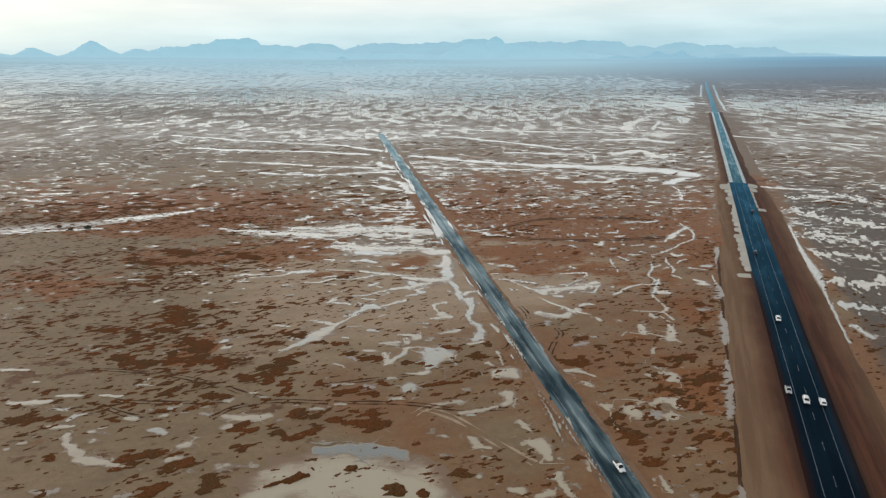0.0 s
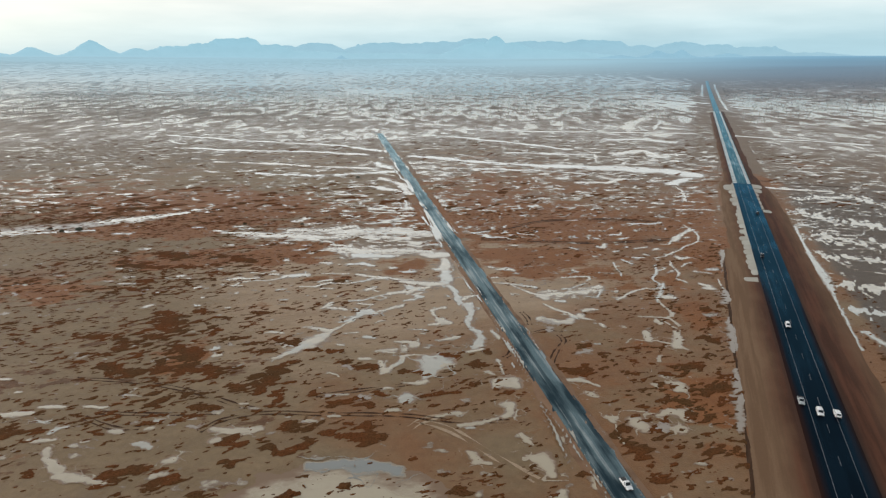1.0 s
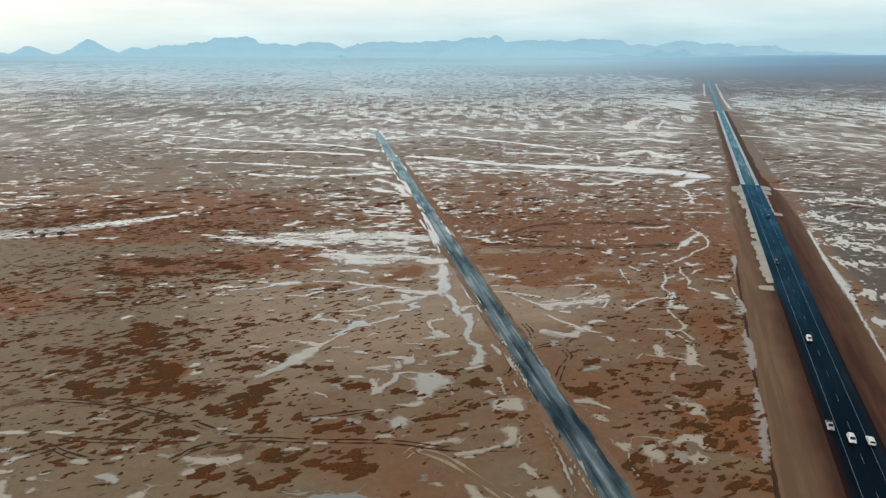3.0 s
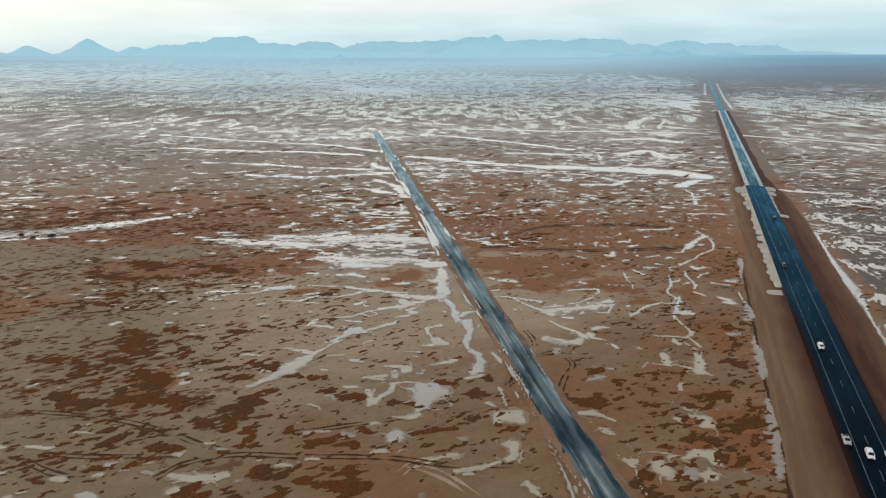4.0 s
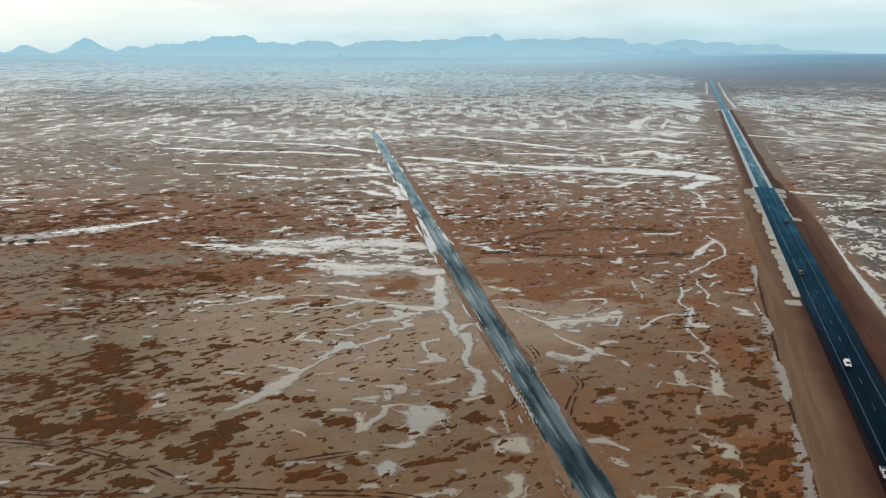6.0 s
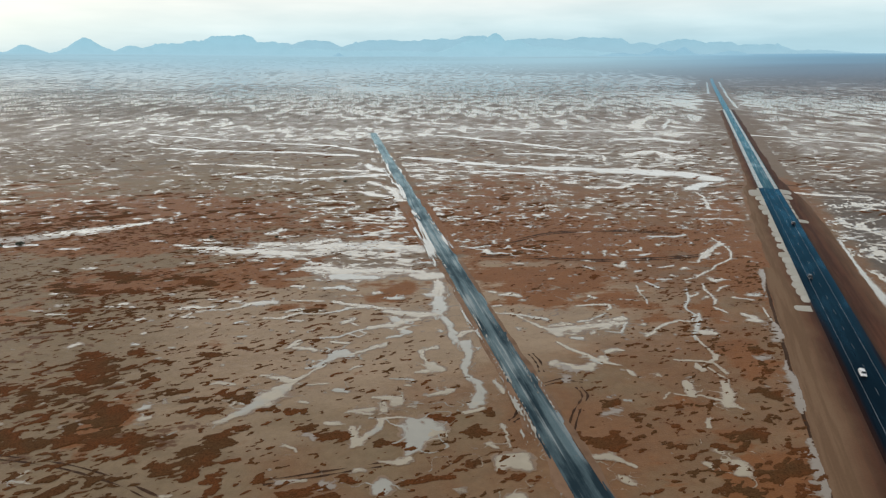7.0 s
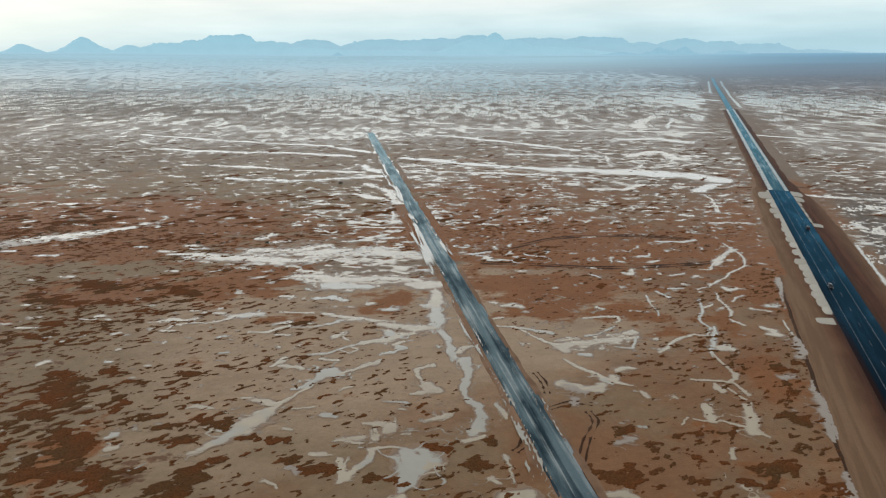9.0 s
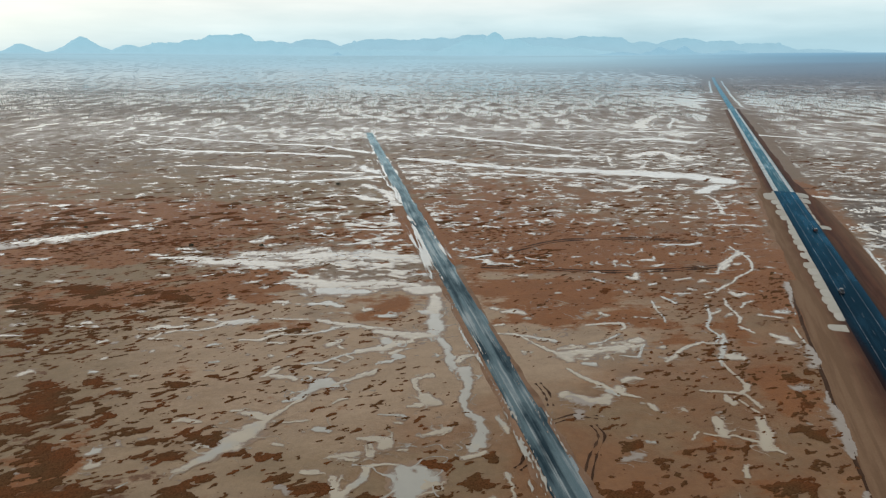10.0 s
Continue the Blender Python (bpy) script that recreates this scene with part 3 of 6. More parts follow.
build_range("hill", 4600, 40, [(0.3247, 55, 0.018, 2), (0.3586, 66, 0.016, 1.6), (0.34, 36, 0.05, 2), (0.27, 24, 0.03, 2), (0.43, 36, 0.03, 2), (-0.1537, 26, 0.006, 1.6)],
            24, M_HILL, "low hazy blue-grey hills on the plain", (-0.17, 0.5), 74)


def build_haze_sheet():
    """A glowing sheet above the plain: painted evening haze that thickens with distance."""
    g = Nodes("far_haze_glow")
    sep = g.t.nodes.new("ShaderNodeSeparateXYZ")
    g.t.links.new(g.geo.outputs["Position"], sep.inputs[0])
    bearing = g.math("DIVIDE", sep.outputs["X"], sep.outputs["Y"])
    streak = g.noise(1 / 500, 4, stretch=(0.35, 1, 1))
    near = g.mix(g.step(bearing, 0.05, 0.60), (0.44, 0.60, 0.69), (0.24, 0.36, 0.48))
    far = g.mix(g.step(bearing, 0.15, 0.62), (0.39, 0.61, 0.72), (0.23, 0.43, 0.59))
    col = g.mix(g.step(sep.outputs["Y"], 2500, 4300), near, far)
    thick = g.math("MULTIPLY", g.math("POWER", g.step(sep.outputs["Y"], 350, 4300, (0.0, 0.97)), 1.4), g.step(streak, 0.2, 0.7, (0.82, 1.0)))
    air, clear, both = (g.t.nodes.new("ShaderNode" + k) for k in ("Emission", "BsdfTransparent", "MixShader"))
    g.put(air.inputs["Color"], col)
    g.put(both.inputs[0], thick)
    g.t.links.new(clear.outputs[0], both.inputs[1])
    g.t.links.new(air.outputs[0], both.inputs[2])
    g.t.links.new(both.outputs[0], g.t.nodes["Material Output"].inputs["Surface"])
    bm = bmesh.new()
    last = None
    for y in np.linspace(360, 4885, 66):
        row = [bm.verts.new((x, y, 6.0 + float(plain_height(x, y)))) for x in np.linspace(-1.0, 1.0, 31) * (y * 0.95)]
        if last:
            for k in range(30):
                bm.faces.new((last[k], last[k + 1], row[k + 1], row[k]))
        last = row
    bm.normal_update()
    return tagged(part("backdrop", bm, g.mat), "glowing sheet painting blue evening haze over the far plain", "haze", kind="structure")


build_haze_sheet()


# ---- standing water ----
def contour_mesh(name, field, x0, x1, y0, y1, cell, z, swell=0.0, rim=0.0):
    """The part of the plain where field(x, y) > 0, cut cell by cell along its edge; swell: how high its middle rises;
    rim: how far below zero it still reaches. The value itself is kept as the layer "deep"."""
    nx, ny = int((x1 - x0) / cell) + 2, int((y1 - y0) / cell) + 2
    xs, ys = x0 + cell * np.arange(nx), y0 + cell * np.arange(ny)
    v = field(*np.meshgrid(xs, ys))
    v = v + rim
    inside = v > 0
    busy = inside[:-1, :-1] | inside[1:, :-1] | inside[:-1, 1:] | inside[1:, 1:]
    full = inside[:-1, :-1] & inside[1:, :-1] & inside[:-1, 1:] & inside[1:, 1:]
    verts, index, faces = [], {}, []

    def corner(a, b):
        if (a, b) not in index:
            index[(a, b)] = len(verts)
            verts.append((xs[a], ys[b], v[b, a] - rim))
        return index[(a, b)]

    def crossing(a, b, c, d):
        key = (a, b, c, d) if (a, b) < (c, d) else (c, d, a, b)
        if key not in index:
            a, b, c, d = key
            k = v[b, a] / (v[b, a] - v[d, c])
            index[key] = len(verts)
            verts.append((xs[a] + k * (xs[c] - xs[a]), ys[b] + k * (ys[d] - ys[b]), -rim))
        return index[key]

    for j, i in zip(*(k.tolist() for k in np.nonzero(busy))):
        ring = ((i, j), (i + 1, j), (i + 1, j + 1), (i, j + 1))
        if full[j, i]:
            faces.append([corner(a, b) for a, b in ring])
            continue
        poly = []
        for (a, b), (c, d) in zip(ring, ring[1:] + ring[:1]):
            if inside[b, a]:
                poly.append(corner(a, b))
            if inside[b, a] != inside[d, c]:
                poly.append(crossing(a, b, c, d))
        if len(poly) > 2:
            faces.append(poly)
    mesh = bpy.data.meshes.new(name)
    if faces:
        p = np.array(verts)
        deep = np.clip(p[:, 2], -1, 1)
        lift = swell * np.clip(2.5 * deep, 0, 1) * (0.45 + 1.1 * vnoise(p[:, 0] / 1.3, p[:, 1] / 1.3, 7))
        p[:, 2] = z + plain_height(p[:, 0], p[:, 1]) + lift
        mesh.from_pydata(p.tolist(), [], faces)
        mesh.attributes.new("deep", "FLOAT", "POINT").data.foreach_set("value", deep.astype(np.float32))
        mesh.shade_smooth()
    return mesh


COUNT = [0]


def line_field(half, ragged, line, seed, grain):
    """Above zero within half metres of a line, with ragged banks."""
    pts = np.array(line, float)

    def field(x, y):
        best = np.full(x.shape, 1e9)
        # the line bends a little on its way, so that banks are not straight
        sway, wave = 2.0 * half + 3.0, 5.0 * half + 5.0
        bx = x + sway * (fbm(x / wave, y / (0.8 * wave), seed + 5, 3) - 0.5)
        by = y + sway * (fbm(x / wave, y / (0.8 * wave), seed + 9, 3) - 0.5)
        for a, b in zip(pts, pts[1:]):
            d = b - a
            k = np.clip(((bx - a[0]) * d[0] + (by - a[1]) * d[1]) / max(1e-6, d @ d), 0, 1)
            best = np.minimum(best, np.hypot(bx - a[0] - k * d[0], by - a[1] - k * d[1]))
        # narrows and widens on its way
        reach = half if half > 5 or ragged < 0.3 else half * (0.35 + 1.25 * vnoise(x / (2.0 * half + 5), y / (2.0 * half + 5), seed + 13))
        edge = 1.0 - best / reach + 3.6 * ragged * (fbm(x / (1.5 * grain), y / grain, seed, 3) - 0.5)
        if ragged > 0.42:  # side threads that lead into it
            thread = np.abs(fbm(bx / (2.5 * half + 7), by / (1.6 * half + 4.5), seed + 17, 2) - 0.5)
            near = np.clip(1.0 - best / (2.6 * half + 4), -1, 1)
            run = (0.019 * near - thread) * (6 + 4 * half)
            edge = np.where(run > 0, np.maximum(edge, run + 0.1), edge)
        return edge

    return field


def water(half, ragged, *line):
    """A pool or rill: half its width, how ragged its banks are, and its middle line."""
    COUNT[0] += 1
    z = 0.075 + 0.004 * (COUNT[0] % 7)
    half *= 0.66 if half < 5 else 0.52
    xs, ys = [p[0] for p in line], [p[1] for p in line]
    reach = half * (2.2 + 1.5 * ragged) + 5
    area = (max(xs) - min(xs) + 2 * reach) * (max(ys) - min(ys) + 2 * reach)
    cell = max(half / 9, 0.2, math.sqrt(area / 70000))
    field = line_field(half, ragged, line, 100 + 3 * COUNT[0], max(1.4, half))
    mesh = contour_mesh("puddle", field, min(xs) - reach, max(xs) + reach, min(ys) - reach, max(ys) + reach, cell, z, 0.03, 0.25)
    ob = None
    if mesh.polygons:
        mesh.materials.append(M_WATER)
        ob = new("puddle", mesh)
    length = sum(math.dist(a, b) for a, b in zip(line, line[1:]))
    if ob:
        tagged(ob, "winding rill of muddy rainwater on the plain" if length > 9 * half else "shallow puddle of muddy rainwater on the sand", "puddle", kind="structure")


def chain_field(rows, seed, ragged, torn, lean):
    """Above zero within a chain of bends, each with its own half width; the banks are ragged."""
    pts = np.array(rows, float)
    mean = float(pts[:, 2].mean())
    wave = max(1.6, 2.2 * mean)

    def field(x, y):
        sway = min(1.5 * mean + 0.4, 3.0)
        bx = x + sway * (fbm(x / wave, y / wave, seed + 5, 4) - 0.5)
        by = y + sway * (fbm(x / wave, y / wave, seed + 9, 4) - 0.5)
        best = np.full(x.shape, -9.0)
        for a, b in zip(pts, pts[1:]):
            d = b[:2] - a[:2]
            k = np.clip(((bx - a[0]) * d[0] + (by - a[1]) * d[1]) / max(1e-6, d @ d), 0, 1)
            reach = a[2] + k * (b[2] - a[2])
            best = np.maximum(best, 1.0 - np.hypot(bx - a[0] - k * d[0], by - a[1] - k * d[1]) / reach)
        grain = max(0.8, 0.9 * mean)
        if torn:  # growth breaks up into streaks that lean with the wind
            u, w = lean[0] * x + lean[1] * y, lean[0] * y - lean[1] * x
            streak = 0.6 * fbm(u / 4.4, w / 1.7, seed + 31, 4) + 0.4 * fbm(u / (2.2 * grain), w / grain, seed, 3)
            return np.clip(best, -1.5, 0.7) * 0.62 + torn * (streak - 0.5)
        edge = best + 2.0 * ragged * (fbm(x / (1.6 * grain), y / grain, seed, 4) - 0.5)
        if ragged > 0.5 and mean < 4:  # threads that lead into it
            thread = np.abs(fbm(bx / (2.0 * mean + 5), by / (1.4 * mean + 3.2), seed + 17, 2) - 0.5)
            run = (0.020 * np.clip(1.1 + 0.30 * best, -1, 1) - thread) * (6 + 4 * mean)
            edge = np.where(run > 0, np.maximum(edge, run + 0.05), edge)
        return edge

    return field


def chain(name, material, z, swell, rows, ragged, torn=0.0, rim=0.0, grow=1.0, lean=(0.90, 0.43)):
    COUNT[0] += 1
    rows = [(x, y, r * grow) for x, y, r in rows]
    big = max(r for x, y, r in rows)
    reach = big * (2.6 if torn else 1.9) + (2.0 if torn else 3.0)
    xs, ys = [p[0] for p in rows], [p[1] for p in rows]
    area = (max(xs) - min(xs) + 2 * reach) * (max(ys) - min(ys) + 2 * reach)
    cell = max(0.30 if torn else 0.18, min(r for x, y, r in rows) / 7, math.sqrt(area / 60000))
    mesh = contour_mesh(name, chain_field(rows, 100 + 3 * COUNT[0], ragged, torn, lean), min(xs) - reach, max(xs) + reach, min(ys) - reach, max(ys) + reach, cell, z, swell, rim)
    if not mesh.polygons:
        return None
    mesh.materials.append(material)
    return new(name, mesh)


def pool(*rows):
    """A pool or rill of silty water."""
    ob = chain("puddle", M_WATER, 0.075 + 0.004 * (COUNT[0] % 7), 0.02, rows, 0.55 if rows[0][2] < 6 and len(rows) != 7 else 0.4, rim=0.42)
    length = sum(math.dist(a[:2], b[:2]) for a, b in zip(rows, rows[1:]))
    if ob:
        tagged(ob, "winding rill of muddy rainwater on the plain" if length > 9 * rows[0][2] else "shallow puddle of muddy rainwater on the sand", "puddle", kind="structure")


def wash(*rows):
    """Water that has run out thinly over the flat and broken up into streaks."""
    ob = chain("water_sheet", M_WATER, 0.070, 0.02, rows, 0.5, 3.0, rim=0.25, lean=(1.0, 0.06))
    if ob:
        tagged(ob, "broad broken sheet of shallow rainwater over mud", "water", kind="stuff")


def flood_net(*rows):
    """Flooded ground where the water stands in a net between low islands of mud."""
    ob = chain("water_sheet", M_WATER, 0.070, 0.02, rows, 0.5, 6.0, rim=-0.30, grow=1.5, lean=(0.42, 0.91))
    if ob:
        tagged(ob, "net of rainwater between islands of dark mud", "water", kind="stuff")


def turbid_pool(*rows):
    """A pool so full of silt that it shows little of the sky."""
    ob = chain("puddle", M_TURBID, 0.075 + 0.004 * (COUNT[0] % 7), 0.02, rows, 0.6, rim=0.40)
    if ob:
        tagged(ob, "turbid tan puddle of silty rainwater on the sand", "puddle", kind="structure")


def mud_pool(*rows):
    """A film of grey mud that has almost dried."""
    ob = chain("mud_patch", M_MUD_FILM, 0.068, 0.03, rows, 0.8, rim=0.35)
    if ob:
        tagged(ob, "thin smear of wet blue-grey mud on the sand", "mud", kind="structure")


def shallows(*rows):
    ob = chain("shallows", M_SHALLOWS, 0.12, 0.02, rows, 0.6, rim=0.30)
    if ob:
        tagged(ob, "clear blue-grey shallow water along the pond's bank", "water", kind="structure")


def growth(*rows):
    """A patch of low dense growth on damp soil."""
    ob = chain("scrub_patch", M_SCRUB, 0.06, 0.10, rows, 0.7, 3.6, grow=1.1)
    if ob:
        tagged(ob, "low rust-brown desert scrub matted on damp soil", "scrub", kind="stuff")


def hummock(*rows):
    """A hummock with growth that stands out of a pool."""
    ob = chain("scrub_hummock", M_SCRUB, 0.10, 0.5, rows, 0.7, 2.0)
    if ob:
        tagged(ob, "brown scrub hummock standing out of a muddy pool", "scrub", kind="stuff")


def rut(*line, gauge=1.8, wide=0.7, pale=False):
    """The two wheel marks of a car that drove over the wet plain."""
    pts = [Vector((*p, 0)) for p in line]
    pts = [2 * pts[0] - pts[1]] + pts + [2 * pts[-1] - pts[-2]]
    way = []
    for a, b, c, d in zip(pts, pts[1:], pts[2:], pts[3:]):
        for k in range(12):
            t = k / 12
            way.append(0.5 * (2 * b + (c - a) * t + (2 * a - 5 * b + 4 * c - d) * t * t + (3 * b - a - 3 * c + d) * t ** 3))
    track = new("tyre_tracks")
    tagged(track, "pair of pale dried wheel marks on the sand" if pale else "pair of dark wheel ruts pressed into wet sand", "tyre tracks", kind="structure")
    for side in (-gauge / 2, gauge / 2):
        bm = bmesh.new()
        last = None
        for i, p in enumerate(way):
            d = (way[min(i + 1, len(way) - 1)] - way[max(i - 1, 0)]).normalized()
            n = Vector((d.y, -d.x, 0))
            w = wide * max(0.02, 1.9 * float(vnoise(i * 0.35, side * 9, 3)) - 0.35)
            q = p + n * (side + 0.25 * (float(vnoise(i * 0.2, side, 5)) - 0.5))
            row = [bm.verts.new(q + n * e * w / 2 + Vector((0, 0, 0.075))) for e in (-1, 1)]
            if last:
                bm.faces.new((last[0], last[1], row[1], row[0]))
            last = row
        part("rut", bm, M_PALE if pale else M_RUT, track)


# ---- scattered growth and small pools, past counting ----
def side_of(x, y, origin, way):
    return (x - origin.x) * way.y - (y - origin.y) * way.x


def clear_of_roads(x, y):
    """1 on the open plain, 0 on the roads and their graded edges."""
    side = side_of(x, y, HWY_0, HWY)
    s = (x - HWY_0.x) * HWY.x + (y - HWY_0.y) * HWY.y
    wide = 22 - (3 * smooth(180, 190, s) + 6 * smooth(370, 460, s)) * (side < 0)
    return smooth(wide, wide + 3, np.abs(side)) * smooth(8, 12, np.abs(side_of(x, y, TRK_0, TRK) + 1))


GREEN = [(-125, 220, 60, 45, 5, 0.06), (-45, 275, 45, 50, 0, -0.03), (-170, 310, 90, 70, 0, 0.10), (-230, 440, 160, 80, 0, 0.14), (-150, 520, 160, 50, 0, 0.06), (-110, 280, 50, 30, 0, 0.05), (-90, 195, 50, 20, 0, 0.03),
         (70, 470, 90, 45, 0, 0.05), (105, 210, 45, 60, -20, 0.06), (60, 420, 90, 60, 0, 0.03), (110, 340, 40, 60, 0, 0.05), (30, 260, 25, 30, 0, -0.05)]


def scrub_field(fine):
    def field(x, y):
        u, w = 0.90 * x + 0.43 * y, -0.43 * x + 0.90 * y
        lump = fbm(u / (fine * 2.2), w / fine, 301, 4)
        cover = 0.305 + spots(x, y, GREEN) + 0.34 * (fbm(u / 46, w / 22, 55, 3) - 0.5)
        return (cover - (1 - lump)) * 4 - 0.02 - 3 * (1 - clear_of_roads(x, y))
    return field


def pool_field(fx, fy, seed, base):
    def field(x, y):
        lump = fbm(x / fx + 0.8 * fbm(x / 30, y / 30, seed + 40, 2), y / fy, seed, 5)
        cover = base + spots(x, y, SOAKED) + 0.12 * (fbm(x / 120, y / 70, seed + 20, 3) - 0.5)
        return (cover - (1 - lump)) * 4 - 0.02 - 3 * (1 - clear_of_roads(x, y))
    return field


def rill_field(fx, fy, seed, thin, base):
    """Thin branching threads of water, where the ground is soaked."""
    def field(x, y):
        wx, wy = x + 0.5 * fx * fbm(x / fx, y / fy, seed + 7, 3), y + 0.5 * fy * fbm(x / fx, y / fy, seed + 8, 3)
        thread = np.abs(fbm(wx / fx, wy / fy, seed, 3) - 0.5)
        gate = base + 2.2 * spots(x, y, SOAKED) + 1.6 * (fbm(x / 50, y / 40, seed + 3, 4) - 0.5)
        return (thin * np.clip(gate, -1, 1) - thread) * 30 - 3 * (1 - clear_of_roads(x, y))
    return field


def strew(name, material, label, category, field, x0, x1, y0, y1, cell, z, swell, rim=0.0):
    mesh = contour_mesh(name, field, x0, x1, y0, y1, cell, z, swell, rim)
    mesh.materials.append(material)
    tagged(new(name, mesh), label, category, kind="stuff")


strew("scrub", M_SCRUB, "scattered low rust-brown tufts of desert scrub", "scrub", scrub_field(1.4), -330, 210, 130, 480, 0.42, 0.05, 0.13)
strew("scrub", M_SCRUB, "far scattered dark tufts of desert scrub", "scrub", scrub_field(3.6), -520, 420, 480, 900, 1.3, 0.05, 0.2)
strew("puddles", M_WATER, "many small shallow puddles of muddy rainwater", "puddles", pool_field(6, 4, 401, 0.235), -330, 300, 130, 470, 0.7, 0.07, 0.07, 0.10)
strew("puddles", M_WATER, "broken streaks of shallow muddy rainwater", "puddles", pool_field(8, 3.4, 431, 0.342), -560, 640, 470, 1000, 1.05, 0.07, 0.07, 0.08)
strew("rills", M_WATER, "branching threads of muddy rainwater", "rills", rill_field(14, 9, 461, 0.05, -0.30), -260, 300, 200, 480, 0.6, 0.072, 0.07, 0.12)
strew("rills", M_WATER, "far branching threads of muddy rainwater", "rills", rill_field(30, 13, 491, 0.030, 0.40), -620, 700, 480, 1150, 1.3, 0.072, 0.07, 0.1)
strew("rills", M_WATER, "fine threads of bright rainwater over red earth", "rills", rill_field(17, 8, 551, 0.034, 0.30), -140, 340, 400, 720, 0.8, 0.074, 0.07, 0.1)


def silt_field(x, y):
    """Broken bright threads of water along the edges of the old road."""
    side = side_of(x, y, TRK_0, TRK)
    s = (x - TRK_0.x) * TRK.x + (y - TRK_0.y) * TRK.y
    thread = np.abs(fbm(side / 2.0 + 0.6 * fbm(x / 14, y / 14, 5, 2), s / 60, 521, 3) - 0.5)
    band = smooth(2.2, 3.8, np.abs(side)) * (1 - smooth(7.0, 10.0, np.abs(side + 1.5)))
    gate = band * (0.24 + 1.9 * (fbm(s / 40, side / 30, 533, 3) - 0.38)) * np.where(side < 0, 1.0, 0.55) - 0.02
    return (0.065 * gate * (1 + 1.3 * smooth(120, 420, s)) - thread) * 30


strew("rills", M_WATER, "bright threads of silty water along the old road's edges", "rills", silt_field, -110, 70, 150, 980, 0.55, 0.45, 0.05, 0.1)

# ---- pools and rills that can be told apart ----
water(2.8, 0.60, (149, 398), (159, 413), (168, 422))
water(16.0, 0.40, (-31, 744), (13, 718), (70, 687), (125, 674))
water(22.7, 0.35, (125, 674), (179, 665), (219, 650), (244, 630))
water(5.7, 0.50, (34, 661), (99, 649), (149, 632))
water(5.7, 0.60, (127, 590), (153, 585), (173, 605))
water(8.5, 0.50, (212, 581), (233, 603))
water(2.2, 0.50, (210, 562), (205, 537), (198, 512))
water(4.3, 0.40, (217, 563), (227, 569))
water(10.2, 0.50, (0, 932), (87, 864), (155, 800))
water(12.9, 0.40, (34, 1013), (149, 986), (262, 973), (372, 961))
water(9.8, 0.60, (78, 769), (141, 761), (171, 753))
water(2.3, 0.60, (180, 758), (169, 701))
water(16.5, 0.70, (224, 887), (280, 899), (306, 866))
water(12.6, 0.70, (204, 758), (245, 788), (255, 738))
water(21.2, 0.50, (287, 1016), (328, 1113), (368, 1179))
water(4.8, 0.60, (334, 1016), (386, 1150))
water(25.8, 0.60, (443, 1221), (431, 1123))
water(11.0, 0.40, (418, 936), (470, 900), (555, 837))
water(4.1, 0.50, (286, 567), (320, 552))
water(3.3, 0.50, (306, 522), (330, 500))
water(8.1, 0.40, (-396, 940), (-301, 893), (-217, 861), (-126, 831), (-79, 785))
water(8.2, 0.50, (-327, 810), (-238, 788), (-143, 776), (-88, 755))
water(4.9, 0.50, (-248, 705), (-185, 692), (-123, 672), (-72, 666))
water(6.7, 0.80, (-185, 636), (-134, 622), (-94, 631), (-48, 642))
water(5.1, 0.60, (-61, 572), (-40, 550), (-26, 540))
water(2.5, 0.50, (-30, 516), (-27, 495))
water(9.0, 0.70, (-76, 699), (-55, 666))
water(5.7, 0.80, (-58, 609), (-38, 584), (-29, 550))
water(4.5, 0.90, (-55, 485), (-34, 477), (-25, 480))
water(2.9, 0.70, (-88, 963), (-75, 847), (-67, 776))
water(18.1, 0.50, (-134, 1214), (-88, 1144), (-71, 1117))
water(14.1, 0.50, (-37, 1091), (17, 1067))
water(32.3, 0.50, (-179, 1316), (-159, 1246))
water(5.0, 0.60, (596, 1362), (724, 1704), (1004, 2426))
water(4.0, 0.60, (960, 2426), (713, 1793))

# ---- near pools, mud and growth ----
# the large pond and what stands in it
turbid_pool((-50.5, 144, 4.55), (-43.9, 148.5, 8.62), (-35.1, 151.9, 12.45), (-26.5, 153.4, 11.88), (-16.6, 150.9, 10.33), (-7.7, 148.5, 9.1), (-3.7, 146.3, 7.01))
shallows((-38.7, 166.6, 1.44), (-28.4, 166.9, 2.31), (-17.9, 165.7, 2.57), (-11.8, 164, 2.25))
hummock((-14.8, 149.2, 2.68), (-13.1, 147.1, 2.97))
hummock((-49.7, 149.4, 0.72), (-43.9, 151.9, 1.24), (-40.5, 154.6, 1.02))
hummock((-27.4, 157.5, 1.16), (-25.7, 157.5, 1.16))
hummock((-5.8, 146.3, 1.4), (-4.8, 146.1, 1.4))
hummock((-39.4, 154.1, 0.65), (-38.6, 154.1, 0.65))
hummock((-38.1, 157.5, 0.5), (-37.5, 157, 0.49))
# broad broken washes of water
wash((-67, 380.4, 3.95), (-52.2, 374.2, 6.85), (-38.4, 371.9, 6.75), (-22.7, 375.7, 4.61), (-3.7, 373.3, 4.54))
wash((-53.3, 366, 4.33), (-40.2, 366, 5.78), (-27.2, 367.4, 2.91))
wash((-131.5, 412.7, 3.83), (-102.9, 408, 6.52), (-72.5, 405.1, 5.5), (-60.7, 405.1, 2.75))
wash((-101.1, 422.5, 5.05), (-63.6, 420.4, 7), (-32.7, 420.3, 6), (-7.8, 412.5, 5.74))
wash((-15.5, 318.4, 3.61), (-4.5, 318.4, 4.13))
wash((52.4, 303.2, 3.2), (63.2, 304.5, 2.78), (75, 309.2, 3.84))
